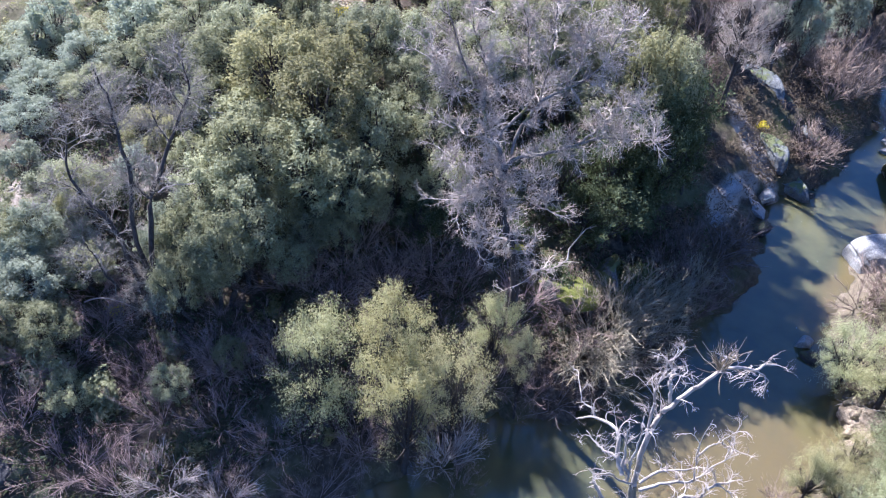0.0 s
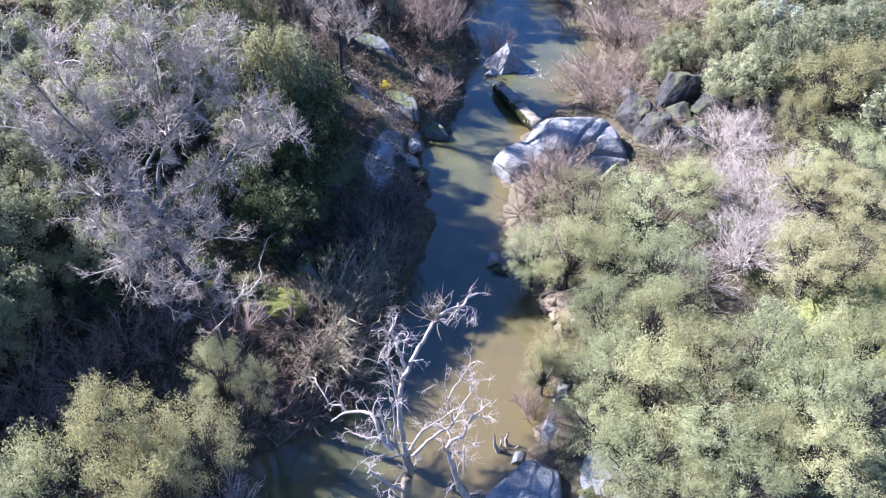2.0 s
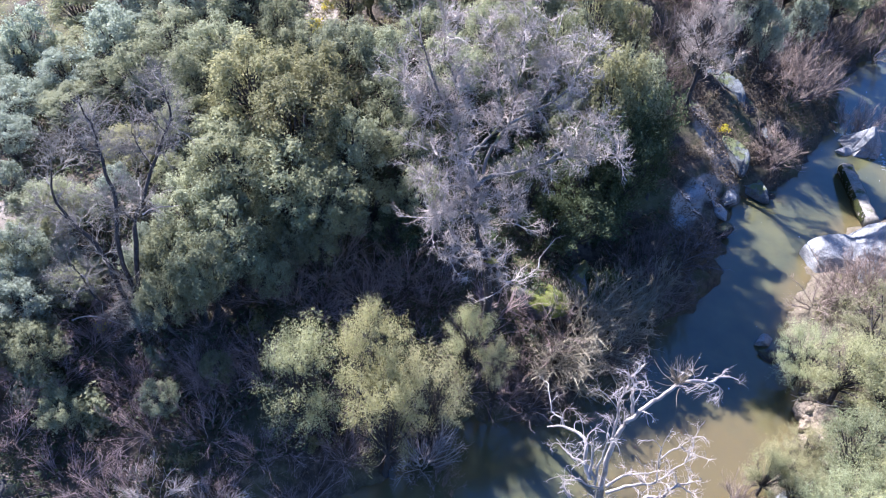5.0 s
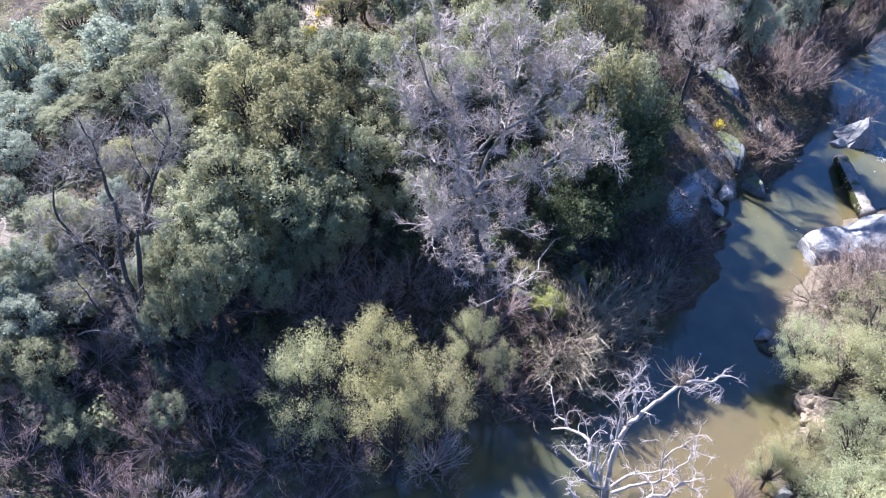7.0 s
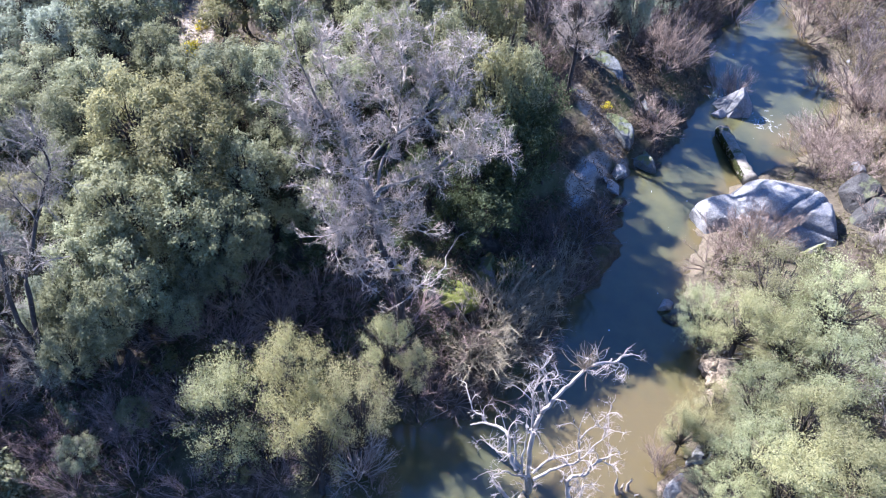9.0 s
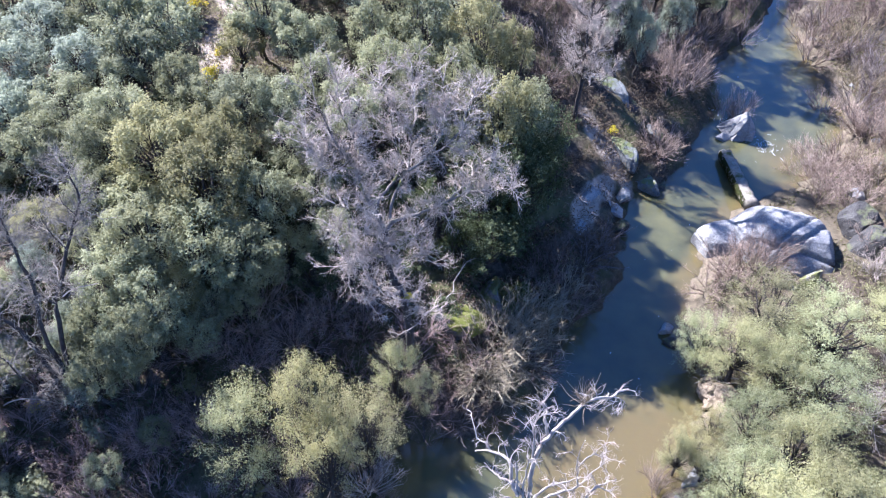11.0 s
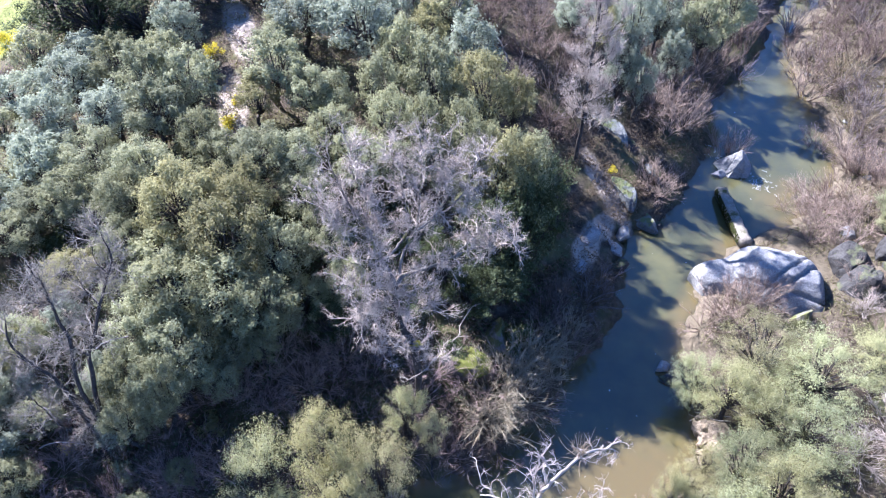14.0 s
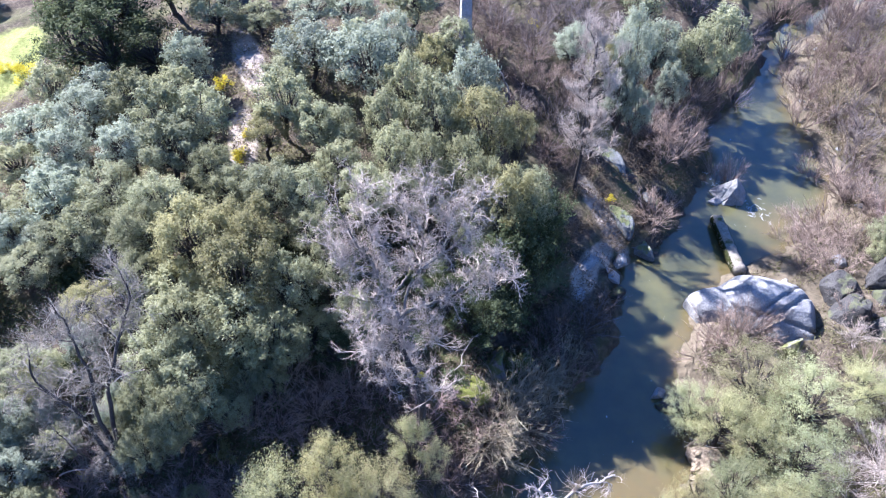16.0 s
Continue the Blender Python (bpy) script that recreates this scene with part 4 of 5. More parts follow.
litter_stuff("grass", "short green winter grass beside the path", "grass", GRASS, 54, 26000, (-24, 30, 2, 52), 0.2, 0.2, lambda p, a, c: a < c, 0.16)

for x, y in scatter(58, 12, (-18, 18, -8, 24), 1.7, left_side):
    tree(FILL_KIND[1:], "evergreen_bush", "low grey-green evergreen bush on the slope", "low evergreens on the slope", x, y, dice.uniform(1.6, 2.4), dice.uniform(0.9, 1.2))
for x, y, h, r in ((-15.6, 31.0, 2.6, 1.5), (-17.2, 29.2, 2.4, 1.5), (-18.6, 33.0, 2.8, 1.7), (-16.8, 26.8, 2.3, 1.3), (-18.8, 30.4, 2.6, 1.5)):
    tree(OAKS["b"], "evergreen_tree", "evergreen tree with pale bluish grey-green fluffy crown", "trees of the middle slope", x, y, h, r)
for x, y, h, r in ((-13.0, 22.2, 3.0, 1.25), (-14.6, 20.4, 2.6, 1.3), (-12.9, 16.9, 2.6, 1.1), (-14.6, 17.4, 2.6, 1.2), (-8.7, 15.5, 1.9, 0.8), (-7.0, 16.7, 2.0, 0.75), (-12.0, 15.2, 2.0, 0.9)):
    tree(OAKS["n"], "evergreen_bush", "grey-green evergreen bush low on the slope", "bushes low on the slope", x, y, h, r, 1.5)
# mostly unseen oaks, added so their shadow falls on the wood's far corner
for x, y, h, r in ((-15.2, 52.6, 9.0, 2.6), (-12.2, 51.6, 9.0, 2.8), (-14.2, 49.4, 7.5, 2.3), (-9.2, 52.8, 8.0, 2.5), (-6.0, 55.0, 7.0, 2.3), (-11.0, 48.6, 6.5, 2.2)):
    tree(SHADE_KIND, "evergreen_tree", "tall oak mostly out of view, added to shade the wood", "tall dark oaks", x, y, h, r, 2.0)
for x, y in ((46.3, 54.0), (48.6, 55.4), (50.8, 56.6), (44.6, 52.6), (53, 57.2)):
    shrub(FAR_KIND, "bare_shrub", "tall grey-brown leafless brush crowding the narrow creek", "brush upstream", x, y, dice.uniform(3.2, 3.8), dice.uniform(1.9, 2.3))
for x, y, h, r, k in ((36.5, 26.4, 3.4, 1.8, 0), (35.2, 25.0, 3.2, 1.6, 1), (38.4, 28.0, 3.6, 1.8, 1), (40.5, 24.6, 4.0, 2.0, 0), (42.5, 23.2, 4.2, 2.0, 1), (34.0, 27.6, 2.4, 1.3, 1), (44.0, 27.0, 4.0, 2.0, 0)):
    tree((OAKS["n"], OAKS["y"])[k], "willow_tree", "slender grey-green feathery tree behind the boulders", "feathery trees upstream", x, y, h, r)

for x, y in ((40.4, 55.2), (42.1, 55.4), (43.6, 54.5), (43.1, 51.0), (45.6, 52.6), (39.9, 48.3), (41.0, 46.8), (43.8, 48.0), (47.4, 51.2), (36.6, 45.9), (37.0, 44.1), (43.1, 44.6), (40.0, 43.6)):
    shrub(FAR_KIND, "bare_shrub", "tall grey-brown leafless brush crowding the narrow creek", "brush upstream", x, y, dice.uniform(2.0, 3.0), dice.uniform(1.4, 1.9))

# ---- bare trees ----


def bare_tree(name, label, base, stem, limbs, seed, bark, twig_mat, thick, m=(9, 7, 6), length=(1.7, 0.85, 0.45), up=0.12, limb_r=0.09, fine_r=(0.03, 0.018, 0.0125)):
    """A leafless tree: stem and limbs run through given places, branches and twigs grow from them. limbs: (start, end) pairs."""
    rng = np.random.default_rng(seed)
    e = new(name)
    e.location = base
    at = np.array(base, float)
    stem = np.array(stem, float) - at
    fine = np.stack([np.interp(np.linspace(0, len(stem) - 1, 14), np.arange(len(stem)), stem[:, k]) for k in range(3)], 1)
    fine[1:-1] += rng.normal(size=(12, 3)) * 0.03
    part("trunk", mesh("trunk", *tubes([(fine[None], np.linspace(thick, thick * 0.6, 14)[None])], 9), bark, True), e)
    all_l = []
    for way in limbs:
        way = np.array(way) - at
        ln = bent(way[0], way[1], 9, 0.05, rng, limb_r, 0.022)
        part("limb", mesh("limb", *tubes([ln], 6), bark, True), e)
        all_l.append(ln)
    L = (np.concatenate([a for a, _ in all_l]), np.concatenate([r for _, r in all_l]))
    low = spawn(rng, (fine[None], np.linspace(thick, thick * 0.6, 14)[None]), 2 * m[0], length[0] * 0.8, fine_r[0], 1.2, up, 5, 0.35, 0.25)
    b1 = spawn(rng, L, m[0], length[0], fine_r[0], 0.85, up, 5, 0.2, 0.28)
    b1 = (np.concatenate([b1[0], low[0]]), np.concatenate([b1[1], low[1]]))
    b2 = spawn(rng, b1, m[1], length[1], fine_r[1], 0.95, up, 4, 0.2, 0.3)
    b3 = spawn(rng, b2, m[2], length[2], fine_r[2], 1.0, up, 3, 0.1, 0.35)
    tagged(part("branchwork", mesh("branchwork", *join([tubes([b1], 4), tubes([b2], 3)]), twig_mat), e), kind="stuff")
    tagged(part("twig_haze", twig_mesh("twig_haze", [], b3, twig_mat), e, "fine pale twigs"), kind="stuff")
    return tagged(e, label, "tree")


def through_places(points, n, rng, r0, r1, wob):
    """One stem on a smooth curve through the given places, tapering from r0 to r1."""
    pts = np.array(points, float)
    ext = np.concatenate([2 * pts[:1] - pts[1:2], pts, 2 * pts[-1:] - pts[-2:-1]])
    k = np.linspace(0, len(pts) - 1 - 1e-6, n)
    i, f = k.astype(int), (k % 1)[:, None]
    a, b_, c, d = ext[i], ext[i + 1], ext[i + 2], ext[i + 3]
    line = 0.5 * (2 * b_ + (c - a) * f + (2 * a - 5 * b_ + 4 * c - d) * f**2 + (3 * b_ - a - 3 * c + d) * f**3)
    line[1:-1] += rng.normal(size=(n - 2, 3)) * wob
    return line[None], np.linspace(r0, r1, n)[None]


def limbed_tree(name, label, trunk, limbs, seed, barks, reach, count, m=(9, 5), length=(0.75, 0.36), fine_r=(0.03, 0.014, 0.009), up=0.15, wob=0.02, low=0.25, bend=0.25, crook=0.3):
    """A leafless tree whose trunk and limbs run through given places: (thickness, end thickness, places) each.
    count branches fill the air within reach of the limbs, twigs and shoots grow from those. barks: trunk, limbs, branches, twigs."""
    rng = np.random.default_rng(seed)
    r0, r1, places = trunk
    base = np.array(places[0], float)
    e = new(name)
    e.location = base
    stem = through_places(np.array(places) - base, 24, rng, r0, r1, wob)
    part("trunk", mesh("trunk", *tubes([stem], 10), barks[0], True), e)
    nodes, tans = [stem[0][0, 8:]], [np.gradient(stem[0][0], axis=0)[8:]]
    for k, (r0, r1, places) in enumerate(limbs):
        ln = through_places(np.array(places) - base, max(8, 3 * len(places)), rng, r0, r1, wob)
        part("limb", mesh("limb", *tubes([ln], 7), barks[1], True), e)
        cut_ = int(ln[0].shape[1] * low)
        nodes.append(ln[0][0, cut_:])
        tans.append(np.gradient(ln[0][0], axis=0)[cut_:])
    nodes, tans = np.concatenate(nodes), unit(np.concatenate(tans))
    host = rng.integers(len(nodes), size=count)
    goal = nodes[host] + rng.normal(size=(count, 3)) * reach + np.array([0, 0, reach * 0.35])
    near = np.argmin(((goal[:, None] - nodes[None]) ** 2).sum(-1) + 0.8 * np.maximum(nodes[None, :, 2] - goal[:, None, 2] + 0.3, 0), axis=1)
    start, first = nodes[near], tans[near]
    t = np.linspace(0, 1, 7)[None, :, None]
    span = np.linalg.norm(goal - start, axis=1)[:, None, None]
    pts = start[:, None] * (1 - t) + goal[:, None] * t + first[:, None] * span * bend * t * (1 - t) * 2
    pts[:, 1:] += np.cumsum(rng.normal(size=(count, 6, 3)), axis=1) * span * 0.035
    b1 = (pts, fine_r[0] * np.linspace(1, 0.4, 7)[None] * (0.7 + 0.6 * rng.random((count, 1))))
    b2 = spawn(rng, b1, m[0], length[0], fine_r[1], 0.6 + crook, up, 4, 0.15, crook)
    b3 = spawn(rng, b2, m[1], length[1], fine_r[2], 0.6 + crook, up, 3, 0.1, crook)
    tagged(part("branchwork", mesh("branchwork", *join([tubes([b1], 4), tubes([b2], 3)]), barks[2]), e), kind="stuff")
    tagged(part("twig_haze", twig_mesh("twig_haze", [], b3, barks[3]), e, "fine pale twigs"), kind="stuff")
    return tagged(e, label, "tree")


bz = ground_at(2.8, 18.6) - 0.3
BIG_LIMBS = [
    (0.13, 0.03, [(2.21, 19.90, 9.06), (2.00, 20.20, 9.67), (1.73, 20.50, 10.07), (1.51, 20.80, 10.66), (1.39, 21.10, 11.16), (0.98, 21.40, 11.76), (0.68, 21.70, 12.51), (0.39, 22.00, 13.30)]),
    (0.08, 0.02, [(1.48, 20.60, 10.93), (1.61, 21.08, 11.59), (1.46, 21.55, 12.29), (1.14, 22.02, 13.09), (1.17, 22.50, 13.73)]),
    (0.12, 0.03, [(2.21, 19.90, 9.06), (2.57, 20.00, 9.41), (3.14, 20.10, 9.45), (3.85, 20.20, 9.52), (4.57, 20.30, 9.74), (5.25, 20.40, 9.94), (6.23, 20.50, 9.81), (7.04, 20.60, 9.75)]),
    (0.07, 0.02, [(4.57, 20.30, 9.74), (5.12, 20.52, 10.12), (5.57, 20.75, 10.41), (6.02, 20.98, 10.77), (6.38, 21.20, 10.80)]),
    (0.08, 0.02, [(2.02, 20.10, 10.11), (2.39, 20.52, 10.49), (2.86, 20.93, 10.70), (3.13, 21.35, 11.18), (2.92, 21.77, 11.84), (2.89, 22.18, 12.78), (2.64, 22.60, 13.61)]),
    (0.09, 0.02, [(2.43, 20.00, 9.56), (2.64, 20.40, 10.18), (3.04, 20.80, 10.65), (3.33, 21.20, 10.72), (3.49, 21.60, 11.31), (3.70, 22.00, 12.57), (3.74, 22.40, 13.98)]),
    (0.07, 0.02, [(3.21, 20.40, 11.30), (4.02, 20.80, 11.47), (4.87, 21.20, 11.77), (5.39, 21.60, 12.11), (5.65, 22.00, 12.53), (6.06, 22.40, 12.94)]),
    (0.06, 0.015, [(4.03, 20.90, 11.40), (4.54, 21.47, 11.91), (4.81, 22.03, 12.62), (4.86, 22.60, 13.35)]),
    (0.06, 0.015, [(1.98, 20.00, 9.84), (1.45, 20.10, 10.14), (0.81, 20.20, 10.17), (0.55, 20.26, 10.36)]),
    (0.06, 0.015, [(2.10, 19.50, 8.73), (1.73, 19.60, 9.22), (1.14, 19.70, 9.35), (0.63, 19.80, 9.43)]),
    (0.05, 0.015, [(2.05, 19.40, 8.23), (1.44, 19.30, 8.57), (1.00, 19.20, 8.49)]),
    (0.05, 0.015, [(2.46, 19.90, 9.01), (3.06, 19.73, 9.04), (3.50, 19.57, 8.45), (3.71, 19.40, 7.76)]),
    (0.05, 0.015, [(1.37, 20.70, 11.44), (0.75, 20.93, 11.44), (0.09, 21.17, 11.87), (-0.16, 21.40, 12.50)]),
    (0.04, 0.012, [(2.32, 19.20, 7.22), (1.74, 18.95, 7.22), (1.28, 18.70, 6.87)]),
    (0.04, 0.012, [(2.59, 19.10, 6.55), (3.09, 18.85, 6.16), (3.45, 18.60, 5.74)]),
]
big = limbed_tree("bare_tree", "large leafless tree with pale grey-violet twiggy crown", (0.16, 0.11, [(2.8, 18.6, bz), (2.78, 18.8, 4.6), (2.63, 19.1, 6.51), (2.33, 19.3, 7.12), (2.12, 19.5, 8.12), (2.12, 19.7, 8.55), (2.21, 19.9, 9.06)]),
                  [(a * 0.7, b * 0.8, c) for a, b, c in BIG_LIMBS], 61, (BARK, GREY_BARK, TWIG, TWIG), 0.6, 470, (8, 6), (0.6, 0.32), (0.018, 0.0115, 0.0096), 0.16, crook=0.42)

YELLOW_MOSS = leaf_material("yellow moss", [(0, (0.2, 0.19, 0.03)), (0.5, (0.3, 0.29, 0.05)), (1, (0.4, 0.38, 0.1))], (0.34, 0.32, 0.05))
moss = part("moss", bush_mesh(38, YELLOW_MOSS, 700, 0.16), big, "yellow-green moss cushion on the trunk")
tagged(moss, kind="stuff")
moss.location, moss.scale = (-0.02, 0.38, 6.42 - bz), (0.36, 0.22, 0.2)

lz = ground_at(-10.1, 18.0) - 0.3
LEFT_LIMBS = [
    (0.112, 0.0255, [(-10.48, 19.00, 3.79), (-10.60, 19.28, 5.21), (-10.93, 19.56, 6.80), (-11.68, 19.84, 7.80), (-12.07, 20.12, 8.52), (-11.91, 20.40, 9.56)]),
    (0.105, 0.0255, [(-9.68, 18.70, 4.68), (-9.71, 19.20, 6.10), (-9.42, 19.70, 7.88), (-9.03, 20.20, 8.71), (-8.71, 20.70, 9.49), (-8.16, 21.20, 10.46), (-8.03, 21.70, 10.79), (-8.21, 22.20, 11.63)]),
    (0.09, 0.0213, [(-9.94, 18.90, 5.31), (-10.04, 19.12, 7.19), (-9.65, 19.33, 9.13), (-9.77, 19.55, 10.06), (-9.84, 19.77, 10.78), (-9.91, 19.98, 11.60), (-10.17, 20.20, 12.39)]),
    (0.045, 0.0255, [(-9.32, 19.50, 8.04), (-9.57, 19.50, 8.37), (-9.77, 19.50, 8.73)]),
    (0.0375, 0.0127, [(-9.76, 19.60, 10.89), (-10.27, 19.80, 10.84), (-10.70, 20.00, 11.23)]),
    (0.0225, 0.0102, [(-10.27, 19.80, 10.84), (-11.28, 20.00, 10.72)]),
    (0.03, 0.0102, [(-11.65, 19.80, 7.83), (-12.09, 20.00, 8.14), (-12.62, 20.20, 8.17)]),
    (0.045, 0.017, [(-10.59, 18.60, 3.33), (-11.00, 18.70, 4.53), (-11.36, 18.80, 5.13), (-11.59, 18.90, 6.10), (-11.78, 19.00, 6.53)]),
    (0.0225, 0.0102, [(-8.09, 21.00, 10.59), (-8.48, 21.40, 10.86), (-8.52, 21.80, 11.55)]),
    (0.03, 0.0102, [(-8.55, 20.30, 9.76), (-8.92, 20.55, 10.34), (-9.08, 20.80, 10.91)]),
]
PALE_LIMBS = [
    (0.03, 0.012, [(-9.08, 19.60, 8.24), (-8.70, 19.70, 8.40), (-7.89, 19.80, 8.45)]),
    (0.03, 0.012, [(-11.59, 18.90, 6.10), (-11.40, 18.85, 5.84), (-11.36, 18.80, 5.13)]),
    (0.03, 0.012, [(-12.26, 18.40, 4.27), (-11.41, 18.40, 4.50), (-10.56, 18.40, 3.99)]),
]
left = limbed_tree("bare_tree", "leafless forked tree with dark limbs among evergreens", (0.17, 0.11, [(-10.1, 18.0, lz), (-10.2, 18.4, 2.6), (-10.48, 19.0, 3.79)]),
                   [(0.13, 0.105, [(-10.1, 18.0, lz + 0.5), (-9.9, 18.3, 3.2), (-9.68, 18.7, 4.68)]), (0.1, 0.09, [(-10.1, 18.2, lz + 0.8), (-10.0, 18.5, 3.6), (-9.94, 18.9, 5.31)])] + LEFT_LIMBS,
                   62, (BARK, BARK, DUSK_TWIG, DUSK_TWIG), 0.55, 200, (9, 5), (0.75, 0.42), (0.019, 0.009, 0.006), 0.2, 0.02, 0.35)
rng = np.random.default_rng(620)
for r0, r1, places in PALE_LIMBS:
    part("limb", mesh("limb", *tubes([through_places(np.array(places) - np.array(left.location), 9, rng, r0, r1, 0.02)], 6), PALE_TWIG, True), left, "broken bleached limb")

tz = ground_at(14.8, 33.7) - 0.2
bare_tree("bare_tree", "slender tall leafless tree with pale twigs on the bank", (14.8, 33.7, tz), [(14.8, 33.7, tz), (14.9, 33.8, 5.5), (14.9, 33.9, 9.0), (15.0, 33.9, 13.0)],
          [((14.88, 33.8, 4.4 + k * 0.46), (15.2 + (1.6 - k * 0.04) * math.cos(k * 2.4), 33.85 + (1.4 - k * 0.04) * math.sin(k * 2.4), 5.9 + k * 0.46)) for k in range(18)],
          63, BARK, TWIG, 0.12, (12, 9, 7), (0.95, 0.5, 0.3), 0.3, 0.03, (0.017, 0.012, 0.0105))

# the dead tree standing at the water's edge
DEAD_LIMBS = [
    (0.0907, 0.0259, [(5.15, 10.35, 5.94), (5.12, 10.45, 7.18), (5.20, 10.54, 7.87), (5.33, 10.64, 8.51), (5.57, 10.73, 8.82), (6.02, 10.83, 9.32), (6.40, 10.92, 9.71), (6.65, 11.02, 9.88), (7.04, 11.11, 9.84), (7.56, 11.21, 9.62), (7.82, 11.30, 9.72), (8.13, 11.40, 9.59)]),
    (0.0259, 0.0104, [(7.62, 11.30, 9.46), (7.89, 11.35, 9.27), (8.14, 11.40, 8.93)]),
    (0.0259, 0.0104, [(7.39, 11.25, 9.59), (7.53, 11.40, 9.58)]),
    (0.0605, 0.0173, [(5.64, 10.85, 8.74), (5.57, 10.91, 9.09), (5.48, 10.97, 9.55), (5.56, 11.02, 9.69), (5.45, 11.08, 9.90), (5.40, 11.14, 10.03), (5.52, 11.20, 10.06)]),
    (0.0216, 0.00864, [(5.52, 10.95, 9.73), (5.81, 11.00, 9.66)]),
    (0.0518, 0.0173, [(5.12, 10.40, 6.96), (5.14, 10.52, 7.92), (5.15, 10.64, 8.83), (5.08, 10.76, 9.45), (5.22, 10.88, 9.69), (5.51, 11.00, 9.87)]),
    (0.0778, 0.0216, [(4.75, 10.30, 6.50), (4.63, 10.60, 6.81), (4.62, 10.90, 7.37), (4.49, 11.20, 7.39), (4.16, 11.50, 7.28), (4.02, 11.80, 6.87), (3.86, 12.10, 6.38)]),
    (0.0432, 0.013, [(4.19, 11.60, 7.11), (4.07, 11.80, 7.32), (3.87, 12.00, 7.27), (3.83, 12.20, 7.56)]),
    (0.0605, 0.013, [(4.91, 10.30, 6.53), (4.64, 10.58, 6.85), (4.34, 10.85, 6.75), (4.15, 11.12, 6.74), (3.95, 11.40, 6.85)]),
    (0.0432, 0.013, [(4.93, 10.30, 6.27), (4.92, 10.40, 7.03), (5.01, 10.50, 7.86), (4.98, 10.60, 8.19)]),
    (0.0432, 0.013, [(4.67, 10.30, 6.93), (4.67, 10.40, 7.71), (4.57, 10.50, 8.29)]),
    (0.0518, 0.0173, [(5.31, 10.35, 6.04), (5.65, 10.43, 6.34), (6.02, 10.52, 6.34), (6.66, 10.60, 6.31)]),
    (0.0605, 0.0173, [(5.32, 10.30, 5.74), (5.82, 10.42, 5.79), (6.35, 10.54, 5.76), (6.87, 10.66, 5.56), (6.81, 10.78, 6.18), (6.79, 10.90, 7.00)]),
    (0.0346, 0.0104, [(6.89, 10.70, 5.49), (7.24, 10.80, 5.84), (7.58, 10.90, 6.18), (8.00, 11.00, 6.34)]),
    (0.0302, 0.0104, [(6.80, 10.80, 6.55), (7.13, 10.93, 6.89), (7.46, 11.07, 6.82), (7.81, 11.20, 7.15)]),
    (0.0259, 0.0104, [(7.41, 11.00, 6.93), (7.59, 11.00, 6.69)]),
    (0.0432, 0.013, [(5.21, 10.30, 5.97), (4.76, 10.27, 6.27), (4.44, 10.23, 6.64), (3.96, 10.20, 6.73)]),
    (0.0778, 0.0259, [(4.85, 10.20, 4.60), (4.52, 10.22, 5.18), (4.29, 10.25, 5.69), (4.07, 10.28, 6.10), (3.97, 10.30, 6.14)]),
]
dead = limbed_tree("dead_tree", "bleached white dead tree with broken crooked limbs in creek", (0.2, 0.1, [(4.85, 10.0, -0.6), (4.95, 10.1, 2.0), (5.03, 10.2, 4.69), (5.19, 10.27, 5.17), (5.15, 10.35, 5.94)]),
                   [(a * 0.85, b, c) for a, b, c in DEAD_LIMBS], 64, (MOSSY_WOOD, DEAD_WOOD, PALE_TWIG, PALE_TWIG), 0.32, 110, (5, 2), (0.34, 0.22), (0.013, 0.008, 0.006), 0.1, 0.015, 0.2, 0.6)
rng = np.random.default_rng(640)
tuft = grow(rng, np.tile(np.array([6.6, 11.0, 9.9]) - np.array(dead.location), (46, 1)) + rng.normal(size=(46, 3)) * 0.05, unit(rng.normal(size=(46, 3)) * 0.6 + np.array([-0.1, 0.5, 0.9])), 0.4 + 0.5 * rng.random(46), np.full(46, 0.011), 5, 0.1, 0.28)
part("shoot_tuft", mesh("shoot_tuft", *tubes([tuft], 3), TAN_TWIG), dead, "tuft of thin tan shoots")
STUB_LIMBS = [
    (0.112, 0.06, [(6.99, 10.00, 2.22), (6.72, 10.10, 3.23), (6.53, 10.20, 4.48), (6.40, 10.30, 5.23)]),
    (0.06, 0.0225, [(6.40, 10.30, 5.23), (6.66, 10.38, 5.31), (7.14, 10.46, 5.07), (7.30, 10.54, 5.43), (7.71, 10.62, 5.56), (8.00, 10.70, 5.52)]),
    (0.03, 0.0112, [(6.88, 10.10, 3.49), (6.93, 10.20, 4.55), (7.13, 10.30, 4.72), (7.43, 10.40, 4.48)]),
    (0.0225, 0.009, [(7.27, 10.50, 5.50), (7.59, 10.55, 5.50), (7.92, 10.60, 5.14)]),
]
limbed_tree("dead_tree", "short bleached broken trunk beside the dead tree", (0.15, 0.11, [(7.2, 9.85, -0.5), (7.1, 9.9, 1.0), (6.99, 10.0, 2.22)]), STUB_LIMBS, 65,
            (DEAD_WOOD, DEAD_WOOD, PALE_TWIG, PALE_TWIG), 0.3, 44, (5, 2), (0.34, 0.22), (0.012, 0.008, 0.006), 0.1, 0.015, 0.2, 0.6)

